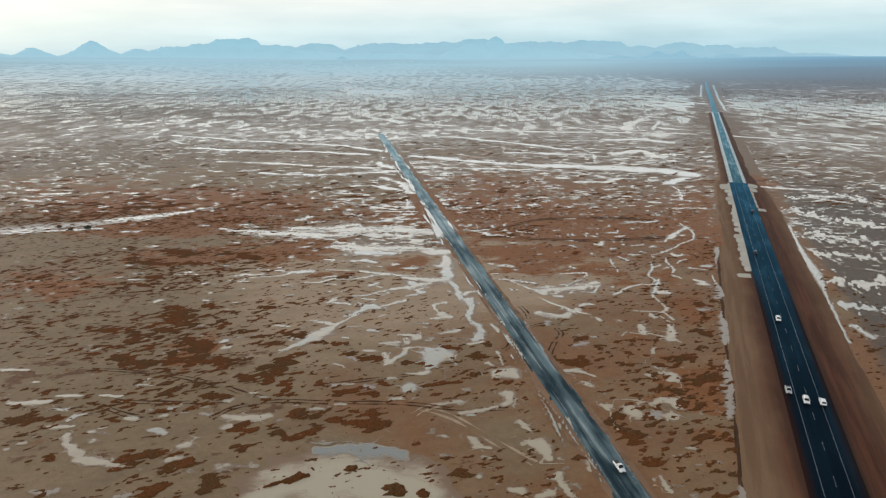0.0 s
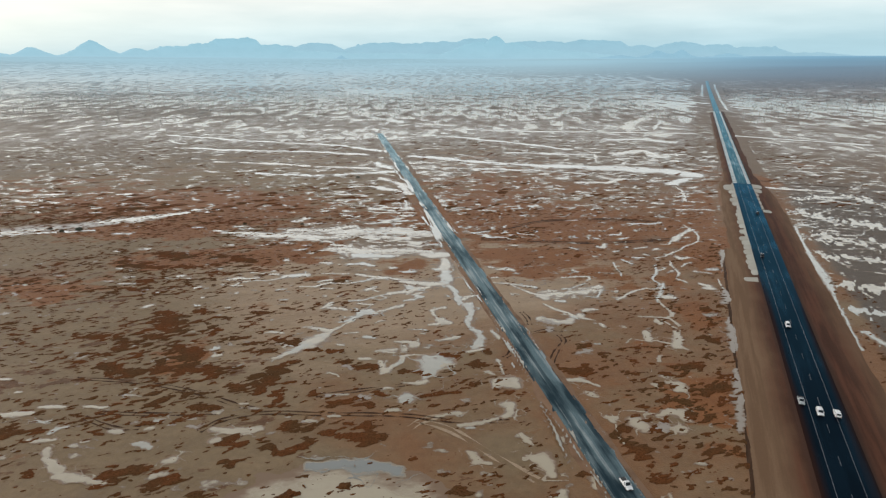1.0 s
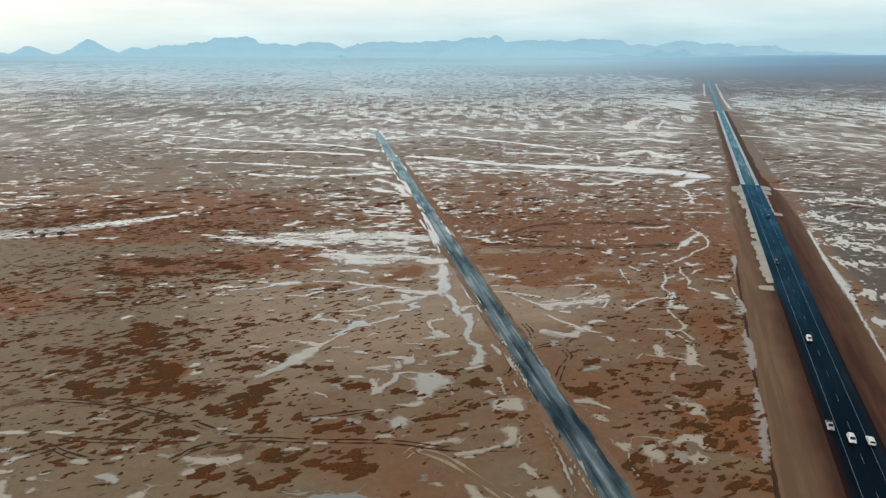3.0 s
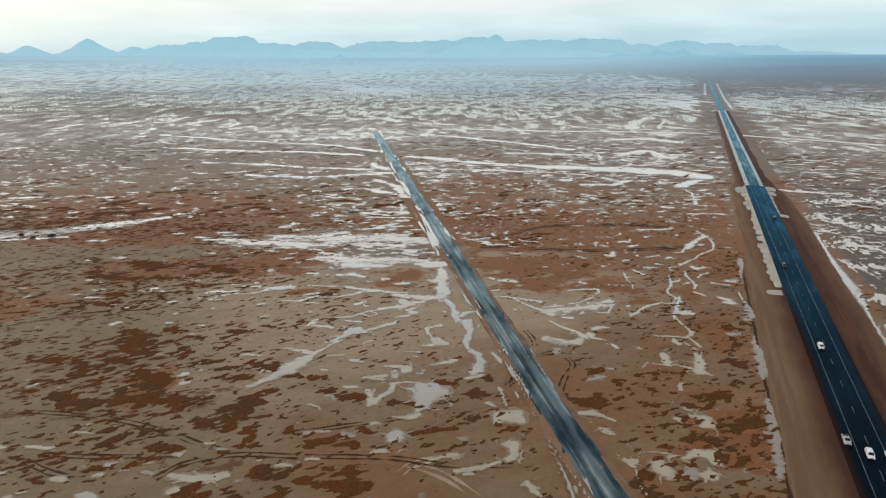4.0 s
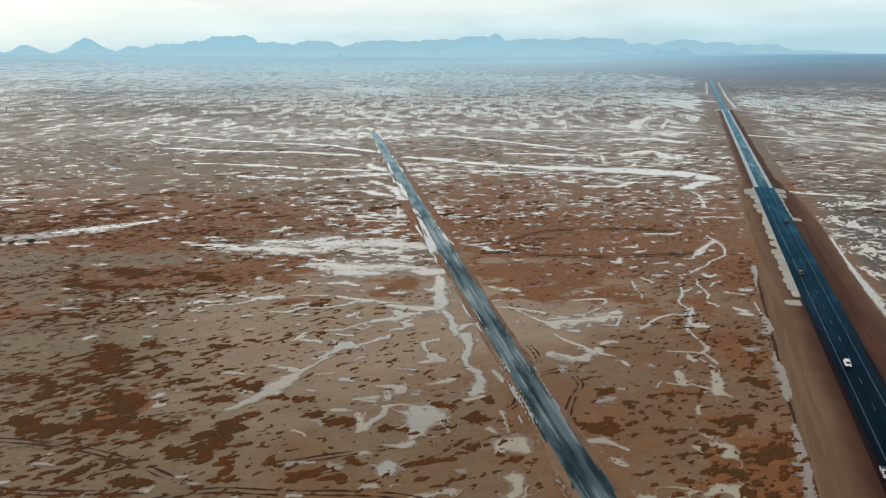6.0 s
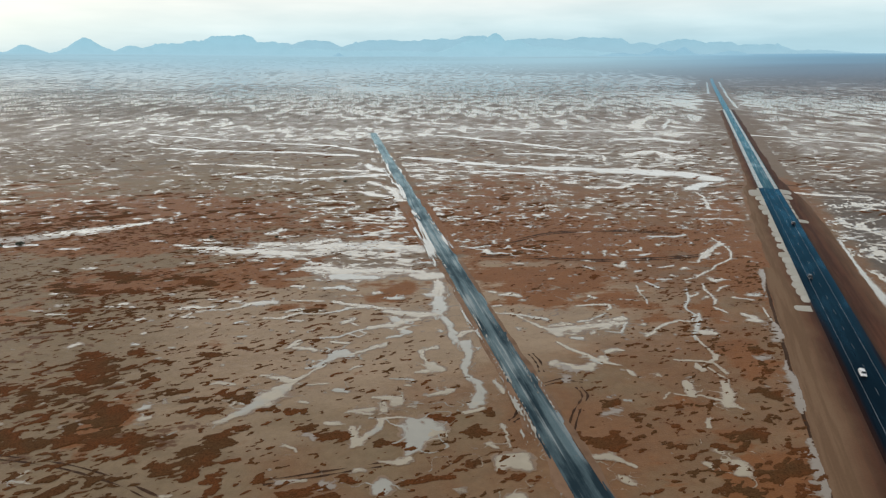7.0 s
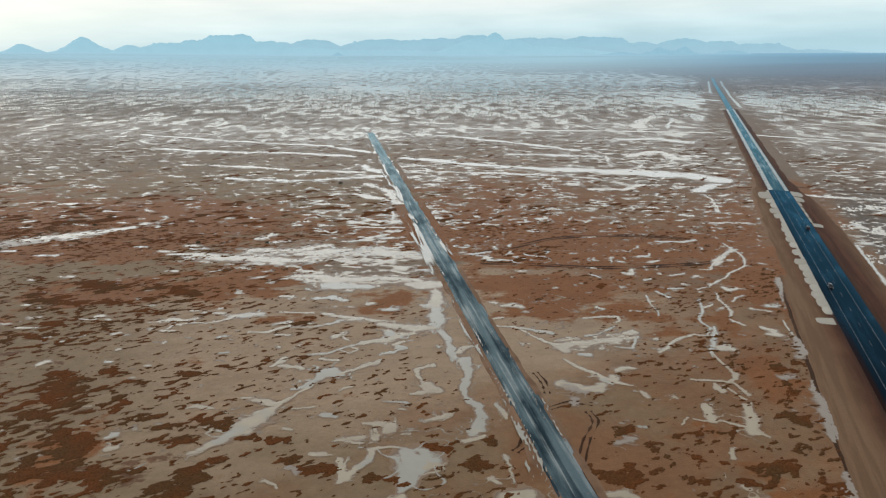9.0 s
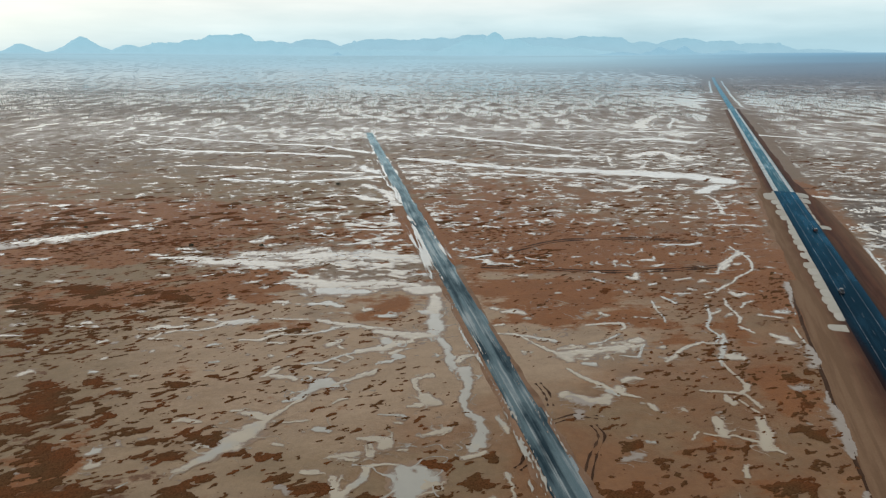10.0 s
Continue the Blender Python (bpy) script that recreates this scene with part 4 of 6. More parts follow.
wash((44.7, 273.1, 2.11), (54.7, 268.9, 2.03), (64, 276.6, 1.82))
wash((-245.3, 444.2, 5.67), (-225.7, 449.9, 7.01), (-208.9, 455.8, 4.81))
# pools and rills: x, y and half width at each bend
pool((-296.6, 413.3, 2.13), (-281.9, 420.5, 2.93), (-265.8, 426.4, 2.25))
pool((-243, 443.5, 3.23), (-219.5, 455.1, 5.08), (-192, 470.8, 2.16))
pool((-297.6, 409, 1.67), (-256.9, 417.6, 1.44), (-235.9, 421.9, 1.47))
pool((-216.6, 413.9, 1.16), (-207.5, 413.9, 1.16))
pool((-171.2, 429.9, 1.05), (-164.9, 429.8, 1.05))
pool((-153.4, 421.6, 1.51), (-145.3, 420.6, 1))
pool((-142, 431.9, 2.13), (-136.3, 431.9, 2.13))
pool((-146.3, 415.7, 1.46), (-140.2, 415.6, 1.95), (-132.2, 414.7, 4.84), (-109.4, 409.8, 5.65), (-93.7, 407, 4.63), (-78.4, 405.1, 3.67), (-64.7, 403.3, 0.91))
pool((-135.9, 387.9, 1.24), (-131.2, 387.8, 1.24))
pool((-182.7, 380.7, 0.95), (-180.1, 379.9, 0.79))
pool((-145.2, 326.7, 0.55), (-141.3, 327.2, 1.1), (-142, 330.5, 1.13), (-139.7, 330.5, 1.13))
pool((-168.4, 318.7, 0.52), (-160.6, 318.7, 0.62))
pool((-152.7, 310.2, 0.58), (-149.9, 310.2, 0.58))
pool((-140.7, 310.2, 0.72), (-136.9, 311.2, 0.73))
pool((-144.1, 305.9, 0.56), (-140.2, 306.4, 0.47))
pool((-125.9, 312.6, 0.98), (-124, 314.1, 0.75))
pool((-118.1, 298.6, 0.66), (-117.3, 299.1, 0.66))
pool((-113.4, 324.4, 1.08), (-108.6, 326.6, 2.19), (-102.7, 326, 0.82), (-98.8, 327.6, 0.83))
pool((-108.3, 315.5, 0.76), (-102.9, 315.5, 0.6))
pool((-107, 317.6, 0.77), (-106.1, 320.7, 0.52), (-99.4, 323.3, 0.53), (-92.6, 323.3, 0.53), (-87.7, 325.4, 0.65), (-83.7, 329.3, 1.12))
pool((-104.4, 336.2, 0.71), (-100.9, 336.2, 0.59))
pool((-97.9, 334.4, 0.87), (-89.2, 333.3, 1.15))
pool((-92.7, 338.5, 0.9), (-91.2, 339.1, 0.6))
pool((-103, 304.9, 0.69), (-102.4, 305.4, 0.46))
pool((-83.3, 309.6, 0.72), (-80.4, 310.5, 0.48))
pool((-78.5, 295.9, 0.65), (-75, 296.4, 0.52))
pool((-83.6, 330.4, 2.26), (-77, 331.5, 2.28), (-72, 332.6, 0.86))
pool((-104.7, 446.2, 2.29), (-98.9, 455.5, 2.41))
pool((-93.1, 439.4, 2.21), (-87.1, 441.6, 1.68))
pool((-71.2, 427.5, 2.08), (-61.1, 432.8, 2.14))
pool((-100.9, 421.5, 1.21), (-82.5, 422.4, 2.02), (-69.2, 425.5, 2.06))
pool((-49.4, 440.4, 1.67), (-38.7, 446, 1.15))
pool((-44.2, 425.4, 1.23), (-36.6, 427.5, 1.56))
pool((-54.3, 420.4, 1.5), (-38.4, 416.4, 1.47), (-23.2, 416.4, 0.98), (-7.9, 415.3, 0.97))
pool((-38.4, 443.7, 1.36), (-25.6, 448.3, 1.39))
pool((-48.6, 403.2, 1.09), (-55.1, 406.9, 0.93), (-40.2, 406.9, 0.93))
pool((-47.3, 395.3, 0.87), (-38.5, 393.5, 1.28))
pool((-61.7, 410.7, 0.95), (-50.3, 414.5, 0.97))
pool((-18.4, 439.2, 1.11), (-12, 439.2, 1.33))
pool((-30.5, 429.5, 1.05), (-20.6, 423.3, 1.02))
pool((-20.9, 387.6, 1.65), (-13.7, 384.3, 1.22))
pool((-8.4, 389.2, 1.25), (-2.2, 389.2, 1.25))
pool((-27.3, 396.1, 0.87), (-21.6, 396.1, 0.87))
pool((-65.6, 386.9, 1.65), (-57.1, 386, 1.64))
pool((-69.5, 379.6, 2.36), (-60.1, 380.4, 3.16), (-49.6, 374.9, 4.59), (-38.9, 375.7, 3.07), (-22.8, 376.4, 2.31), (-6.4, 374.1, 2.28))
pool((-50.8, 366.8, 3.63), (-42.9, 366.7, 4.35), (-29.6, 365.3, 2.15))
pool((-11.5, 368.9, 2.94), (-4.9, 368.1, 5.12), (0.4, 368.8, 5.15))
pool((0.4, 370.3, 2.66), (1.9, 352.8, 3.01), (1.5, 344.4, 3.41))
pool((-5.3, 342, 1.23), (0.8, 341.4, 2.44))
pool((1.5, 337.1, 2.85), (2.6, 325.8, 3.65), (1.1, 319.4, 3.11))
pool((-52.8, 350.3, 1.3), (-45.6, 351.6, 1.97), (-38.8, 347.7, 1.28))
pool((-68.9, 353, 1.32), (-64.5, 352.3, 1.32))
pool((-28.5, 343.9, 1.24), (-26.1, 344.5, 1.25))
pool((-21.7, 337.2, 1.19), (-15.8, 337.2, 1.78))
pool((-65.1, 334.9, 0.58), (-58.9, 333.8, 0.58), (-50.7, 333.8, 0.58))
pool((-45.5, 333.2, 1.15), (-39.5, 329.7, 1.4), (-30.1, 328, 1.66), (-22.9, 325.3, 1.09), (-16, 324.7, 0.54))
pool((-57.9, 319.5, 0.52), (-48.9, 319, 0.52), (-42.7, 321.6, 0.79), (-37.7, 325.3, 1.09), (-30, 327.5, 1.1))
pool((-73, 314.5, 0.5), (-65.2, 313.9, 0.75), (-62.8, 317, 0.76), (-58.1, 320.6, 0.79))
pool((-64.1, 322.2, 1.06), (-58.9, 323.7, 1.61))
pool((-61.5, 312, 0.74), (-55.9, 311.5, 0.73))
pool((-20.3, 322.1, 2.12), (-13.3, 318.9, 3.11), (-4.5, 318.4, 3.09), (-0, 317.3, 1.53))
pool((-15.3, 315.3, 3.02), (-12.8, 311.4, 2.93))
pool((-27, 304.3, 1.38), (-20.9, 306.1, 1.87), (-14.8, 308.5, 1.91), (-12.9, 311.9, 2.45), (-6.5, 313.8, 1))
pool((-38.4, 309.5, 1.44), (-34.6, 312.9, 1.48))
pool((-34.5, 309.5, 0.96), (-31.5, 306.6, 0.47))
pool((3.3, 315.3, 1.31), (6.5, 307.9, 1.7), (7.9, 296.6, 1.62), (9.6, 292.4, 1.4))
pool((-43.8, 294.6, 0.64), (-38, 295.8, 0.86), (-34.5, 298.9, 0.66), (-31.8, 301.1, 0.67), (-26.9, 303.8, 0.69))
pool((-34.4, 298.4, 0.44), (-29.9, 295.4, 0.43), (-27.3, 298.9, 0.44), (-30.9, 302, 0.45))
pool((-18.7, 294.5, 0.43), (-13.8, 296.7, 0.87), (-9, 300.2, 0.89), (-12.1, 301.1, 1.8))
pool((-14.3, 302.4, 0.91), (-10.3, 305.6, 0.7))
pool((-51.2, 300.3, 0.67), (-49.5, 302, 0.91))
pool((19.5, 415.3, 0.97), (24.2, 417.2, 0.98), (32, 420.2, 0.8))
pool((43.6, 387.4, 0.99), (47, 387.4, 0.99))
pool((95.9, 385.7, 0.82), (99.4, 383.2, 2.01), (101.8, 389.8, 0.84))
pool((98.3, 402.9, 0.91), (100.1, 402.9, 1.36))
pool((98.4, 353.9, 0.38), (97.3, 343, 0.36), (97.8, 335.8, 0.35), (96.8, 330.6, 0.35))
pool((104.5, 359.3, 0.69), (108, 351.2, 0.98))
pool((107.3, 376.1, 0.77), (103.9, 373.8, 0.76))
pool((79.1, 383.3, 0.64), (83.3, 377.7, 0.62))
pool((30.9, 341.3, 1.22), (35.9, 342.5, 2.46), (39.2, 340.1, 1.82), (40.7, 338.9, 0.6))
pool((26.9, 345.6, 1.26), (28.3, 344.4, 0.94))
pool((26.2, 327.4, 0.55), (29.7, 328.5, 0.83))
pool((64.1, 327.8, 0.55), (71.4, 329.5, 0.84), (78.4, 329.5, 0.84), (79, 326.7, 0.66), (76.6, 322.9, 0.53))
pool((25.6, 319.9, 0.52), (33.3, 319.3, 0.78), (38.6, 317.2, 1.02), (43.7, 314.7, 1.25), (48.9, 313.2, 0.99))
pool((36.4, 317.2, 0.51), (39, 312.2, 0.49), (42.7, 307.9, 0.71), (48, 301.8, 1.36), (51.4, 297.8, 1.75))
pool((49.9, 300.9, 2.69), (54.7, 304.1, 2.77), (61.1, 304.5, 1.39), (66.6, 305.5, 0.93))
pool((67.9, 306.4, 2.35), (71.5, 308.3, 2.86), (71.6, 304.5, 1.39))
pool((78.4, 313.6, 1.99), (81.2, 314.1, 2))
pool((61.3, 310.2, 0.73), (67.3, 312.7, 0.49), (74.5, 319.2, 0.62))
pool((70.6, 300.9, 0.45), (76.4, 299.5, 0.67), (79.2, 305.4, 0.7), (81.7, 310.2, 0.48))
pool((55.9, 295.2, 1.28), (58.7, 293.9, 1.69))
pool((34.8, 304.1, 0.55), (37.9, 303.7, 0.46))
pool((66.8, 283.4, 1.55), (69.9, 284.2, 1.56), (72.8, 284.1, 0.58))
pool((10.5, 296.6, 1.3), (12.7, 300.1, 1.78), (15.8, 301, 0.9))
pool((131.2, 440, 1.11), (147, 438.8, 1.33), (155.3, 443.3, 0.9))
pool((168.8, 436.6, 0.39), (168.9, 426, 0.56), (169.5, 416.9, 0.55), (168, 407.3, 0.54), (163.1, 395.7, 0.52), (157.3, 390.5, 0.51), (149.6, 383.9, 0.5), (145.4, 377.6, 0.49), (137.9, 371.5, 0.53), (131.2, 364.9, 0.52), (124.5, 361.4, 0.52))
pool((137.2, 389.7, 0.42), (142.8, 389.7, 0.57), (147, 398.3, 0.58), (152, 404.6, 0.59), (156.7, 412.1, 0.6), (162.5, 415, 0.46))
pool((118.5, 380.8, 0.79), (126.2, 383.2, 0.81))
pool((110.6, 362.1, 0.7), (118.6, 362.8, 0.71))
pool((138.7, 364.2, 1.43), (139.7, 360.6, 1.74), (144, 362.7, 1.06))
pool((134.9, 346, 0.49), (138.8, 351.2, 0.5), (142.7, 353.1, 0.5))
pool((132, 355.9, 0.51), (129.7, 349.2, 0.5), (129.8, 341.1, 0.72), (129.5, 335.1, 0.71), (126.5, 329.4, 0.46))
pool((125.2, 326.6, 0.55), (128.3, 320.1, 0.52))
pool((121, 349.3, 0.74), (118.9, 341.1, 0.48), (117.5, 335.7, 0.71), (113.7, 330, 0.69), (112.2, 325.5, 0.57), (112.5, 321.2, 0.56), (113.6, 318.1, 0.66), (109.8, 311.6, 0.43))
pool((118.7, 338.7, 0.48), (122.8, 341.7, 0.6), (124.5, 342.9, 0.49))
pool((115.6, 319.1, 0.67), (113.3, 312.6, 1.08), (109, 304.4, 1.05), (105.1, 296.4, 0.81), (104.1, 293, 0.4))
pool((109.8, 310.6, 0.49), (104.8, 311.6, 0.49), (98.5, 309.2, 0.72), (94, 305.4, 0.7), (89.9, 299.9, 0.89), (85.6, 296.4, 0.65))
pool((110.5, 299.9, 2.23), (113.2, 299, 1.77))
pool((148.2, 341.6, 1.84), (150.6, 341.6, 1.84))
pool((134, 318.1, 1.03), (136.9, 315, 2.01), (137.5, 312, 1.97), (133.2, 312, 0.98))
pool((146.8, 325.5, 0.34), (144.8, 317.5, 0.33), (143.7, 311.5, 0.43))
pool((169.9, 359.2, 0.77), (168.7, 351.1, 1), (169.5, 347.2, 1.48))
pool((-140.5, 287, 1.19), (-138.1, 289.4, 1.02))
pool((-117.1, 289.3, 0.61), (-114.9, 288.9, 0.49))
pool((-101.8, 286.1, 0.59), (-99.5, 286.5, 0.4))
pool((-108.9, 258.7, 0.37), (-105.3, 259.9, 0.37))
pool((-104.1, 248.3, 0.41), (-102.8, 248.8, 0.41))
pool((-93.6, 242.1, 0.51), (-92.1, 242.9, 0.78))
pool((-90.3, 236.6, 0.97), (-88.3, 237.1, 0.97))
pool((-76.3, 258, 0.3), (-73.2, 258.9, 0.92), (-69.5, 258, 0.91), (-67.2, 257.4, 0.3))
pool((-80.6, 226.4, 0.22), (-78.8, 227.2, 0.22), (-76.5, 229.9, 0.18))
pool((-63.7, 236.3, 0.91), (-61.5, 238.5, 1.53), (-58.7, 241.5, 2.18), (-56.1, 245.7, 3.19), (-55.4, 248.4, 3.56), (-51.5, 251.8, 3.95), (-49.3, 255.6, 2.02), (-47.5, 258.6, 1.02))
pool((-56.4, 262.6, 0.95), (-52.7, 261.7, 1.58), (-48.8, 260.1, 1.24), (-45.9, 262.3, 0.95), (-44.5, 263.9, 0.64))
pool((-60.3, 263.9, 0.48), (-56.9, 264.2, 0.48))
pool((-44.5, 263.9, 0.53), (-43.4, 266.5, 0.53), (-41.3, 269.2, 0.72), (-39.3, 272.6, 0.91))
pool((-45.8, 269.2, 0.68), (-43.4, 270.5, 1.03), (-41.1, 272.2, 1.74), (-38.9, 275.1, 1.43))
pool((-38.9, 275.1, 1.11), (-37, 279.8, 3.02), (-34.3, 280.6, 3.41), (-31.3, 279.1, 1.88))
pool((-31.4, 279.8, 0.93), (-27, 282.4, 0.77), (-22.8, 286.7, 1.19), (-20, 287.9, 1.61), (-18.3, 290.3, 0.82))
pool((-66.5, 234, 0.35), (-63.1, 234.9, 0.24))
pool((-43, 257.6, 0.3), (-38.1, 258.2, 0.46), (-35.6, 258.5, 0.24))
pool((-56.5, 285.6, 0.59), (-54.3, 288.4, 1.21), (-53.1, 291.2, 1.65))
pool((-53.7, 286, 0.79), (-47.7, 285.2, 1.18), (-45.4, 283.6, 1.16))
pool((-40.3, 291.6, 0.62), (-37.1, 290.4, 0.82), (-33.1, 290.4, 0.82))
pool((-29.5, 268.4, 0.34), (-28.1, 270.5, 0.51), (-25.4, 271.2, 0.35))
pool((-29.9, 260.1, 0.17), (-29.2, 257, 0.17), (-28.1, 255.5, 0.17))
pool((-33, 254, 0.88), (-29.6, 253.5, 1.16), (-28.2, 252.9, 0.58))
pool((-14.6, 261.9, 0.32), (-7.6, 261.3, 0.63), (-5.8, 260.3, 0.31))
pool((-9.1, 257, 0.45), (-7, 256.9, 0.45))
pool((-1, 273.2, 1.41), (0.9, 270.4, 2.74), (3.6, 269.1, 1.69))
pool((-6.2, 266.4, 0.5), (-1.8, 267.4, 1.33))
pool((-4.2, 283.2, 1.15), (-4, 278.6, 0.75), (-2, 274.3, 0.55))
pool((-3.3, 284.3, 0.78), (1.5, 286.3, 1.19))
pool((-0.4, 251.1, 0.57), (2.8, 252.2, 1.15), (7, 254, 0.88))
pool((-19.1, 249.5, 0.56), (-16.7, 249.4, 0.84), (-11.7, 248.3, 1.1), (-9.9, 245.6, 0.8))
pool((-10.9, 248.3, 1.62), (-11.7, 245.1, 1.91))
pool((-15.4, 245.6, 1.28), (-15, 241.4, 1.09))
pool((-7.3, 243.8, 0.52), (-5, 243.8, 0.52))
pool((-26.5, 240.5, 0.38), (-22, 241.5, 1.28), (-18.2, 242, 1.03))
pool((-23.3, 239.9, 0.75), (-18.6, 239.4, 0.5))
pool((-32.8, 233.7, 0.35), (-29.8, 233.6, 0.7), (-26.1, 233.6, 0.19))
pool((12.7, 290.3, 1.98), (13.7, 283.5, 1.92), (13, 276.8, 1.49), (11.7, 271.4, 1.45), (11.9, 265.7, 1.24), (14, 261.5, 1.39), (16.4, 258.4, 1.36), (16.9, 252.5, 1.65), (15.7, 246.9, 2.25), (13.1, 242.9, 1.57))
pool((10.7, 239.9, 0.75), (14.6, 241.4, 0.77), (17.1, 242.9, 0.52))
pool((21.4, 260.9, 0.35), (22.6, 257.5, 0.85), (23.7, 253.9, 1), (24.3, 252.2, 0.5))
pool((49, 290.6, 0.82), (52.7, 285, 0.78), (57.4, 280.4, 0.94), (60.3, 276.6, 1.09), (63.3, 274.1, 0.71), (68.2, 272, 0.52))
pool((59.6, 275.6, 1.08), (62.1, 273.1, 0.7))
pool((70.2, 267.9, 0.71), (71.3, 264.6, 1.06))
pool((63.3, 247.3, 0.55), (65.6, 247.1, 0.54))
pool((-143.1, 233.7, 0.36), (-141.3, 236.3, 0.56))
pool((-92.9, 242.3, 1.17), (-91.3, 243.1, 1.18))
pool((-90.2, 236.6, 1.12), (-88, 237.4, 0.75))
pool((-113.5, 206.4, 0.42), (-107.9, 206.1, 0.42), (-105.1, 205.5, 0.22))
pool((-110.1, 209.2, 0.43), (-109.4, 210.9, 0.29))
pool((-121.9, 198.9, 0.52), (-118.5, 198.6, 0.64), (-114.3, 197.9, 0.51))
pool((-93.2, 190.3, 0.94), (-91.1, 190, 0.7))
pool((-94.3, 185.2, 0.67), (-92.8, 186.1, 0.67))
pool((-68.8, 200.4, 0.52), (-66.5, 200.7, 0.39))
pool((-66.4, 234.4, 0.73), (-63.1, 235.9, 0.55))
pool((-43.1, 246.7, 0.61), (-40, 245.9, 0.4))
pool((-32.2, 234.4, 0.55), (-28.4, 234.4, 0.73))
pool((-42.1, 222.6, 0.49), (-39, 221, 0.48), (-38.2, 219.4, 0.32))
pool((-5.6, 235.1, 1.91), (-2.2, 230.4, 5.61), (-4.2, 223.6, 2.9), (-5.8, 218.8, 1.42))
pool((0.3, 228.7, 2.23), (2.5, 229.4, 1.3))
pool((-13.5, 214.8, 0.61), (-9.1, 214.4, 0.91), (-5.7, 216.3, 1.23))
pool((-6.6, 236.9, 0.56), (-13.3, 237.3, 0.56), (-15.2, 235.8, 1.11), (-15.8, 231.5, 1.07), (-19.1, 227, 1.02), (-21.4, 223.6, 1.32), (-23, 221.7, 0.65))
pool((-23.9, 232.2, 0.75), (-22.9, 228, 1.11), (-21.4, 223.6, 1.27))
pool((-12.7, 204.9, 2.31), (-11.8, 204.1, 2.63), (-13.4, 203.3, 1.64))
pool((-18.6, 195.8, 0.5), (-15.2, 196.8, 0.5))
pool((-37.3, 192.6, 0.36), (-33.7, 192.6, 0.36))
pool((-1.7, 192.6, 0.36), (3.8, 194.3, 0.98), (6.1, 195, 0.99))
pool((19.7, 212.6, 1.37), (21.3, 215.6, 2.44), (24.8, 215.6, 3.49), (27.1, 212.6, 2.06))
pool((23.3, 222, 0.36), (22.6, 229.4, 0.37), (21.8, 233.3, 0.57))
pool((17.5, 223.6, 0.99), (19.2, 222, 0.65))
pool((21.6, 200.9, 1.29), (23.1, 200.1, 1.93), (22.6, 195, 1.57), (20.5, 192.6, 1.24))
pool((18.4, 191.9, 0.72), (16, 190.2, 0.7), (12.8, 189, 0.93), (9.8, 187.9, 0.91), (6, 187.2, 0.68))
pool((8.2, 185.9, 0.67), (10.4, 186.1, 0.67))
pool((46.8, 216.6, 0.93), (51.3, 217.2, 1.55), (54.3, 215, 0.61), (57.1, 212.6, 0.45))
pool((-150.6, 193.7, 0.74), (-144.8, 193.7, 1.48), (-140.9, 193.7, 1.85), (-136.6, 194.8, 0.75))
pool((-136.9, 198.6, 0.58), (-132.9, 198.6, 0.97), (-127.9, 198.6, 0.58))
pool((-121.1, 199, 0.39), (-113.7, 198.2, 0.58))
pool((-133.6, 189.7, 0.72), (-128, 189.3, 0.71))
pool((-123.9, 182.8, 0.67), (-122.8, 185.8, 0.86), (-120.3, 186.5, 0.52))
pool((-128.1, 178.8, 0.65), (-125.3, 178.8, 1.3), (-120.2, 179.4, 0.65))
pool((-119.8, 174, 1.07), (-117.6, 170.1, 0.88), (-113.8, 167.2, 1.39), (-109.9, 164, 1.71))
pool((-108.9, 162.3, 1.66), (-104, 161, 1.63), (-99, 159.4, 1.07), (-94.7, 158.6, 0.8))
pool((-105.1, 184.5, 1.02), (-102, 183.8, 1.02))
pool((-111.2, 178.2, 0.48), (-109.2, 178.5, 0.48))
pool((-131.5, 169.8, 0.59), (-129.9, 170.1, 0.45))
pool((-94.4, 177.2, 0.64), (-91.5, 176.9, 1.27), (-89, 175.3, 0.94))
pool((-80.3, 168.6, 1.57), (-78.8, 168.9, 1.57))
pool((-150.8, 208.3, 0.63), (-148.8, 208.3, 0.42))
pool((-112.6, 206.6, 0.5), (-107.8, 206.2, 0.49))
pool((-92.6, 190.8, 0.72), (-91.1, 190.8, 0.72))
pool((-169.7, 217.8, 0.9), (-158.9, 217.8, 0.68))
pool((-72.3, 184.8, 1.37), (-64.7, 184.5, 1.71), (-57.4, 185.5, 1.03))
pool((-70.3, 178.8, 1.65), (-68.9, 178.8, 1.28))
pool((-44.1, 190, 0.72), (-41.3, 190, 0.72))
pool((-36.9, 193, 0.55), (-34, 193, 0.55))
pool((-17.7, 196.7, 0.76), (-14.7, 197.1, 0.76))
pool((-40, 205.8, 0.62), (-33, 207, 0.62))
pool((244.2, 432.5, 0.8), (236.1, 411.8, 0.76), (225.7, 385.3, 0.9), (217.7, 364, 1.19), (210.3, 342.8, 1.94), (203.4, 323.6, 2.15), (200.2, 314.8, 1.5), (192.8, 298.3, 0.57), (186.8, 283.3, 0.54), (178.9, 263.2, 0.51), (172.4, 248.2, 0.73), (170.2, 241.6, 0.71))
pool((183.1, 258.8, 1.01), (182.7, 251.1, 1.71), (183.4, 246.6, 1.21))
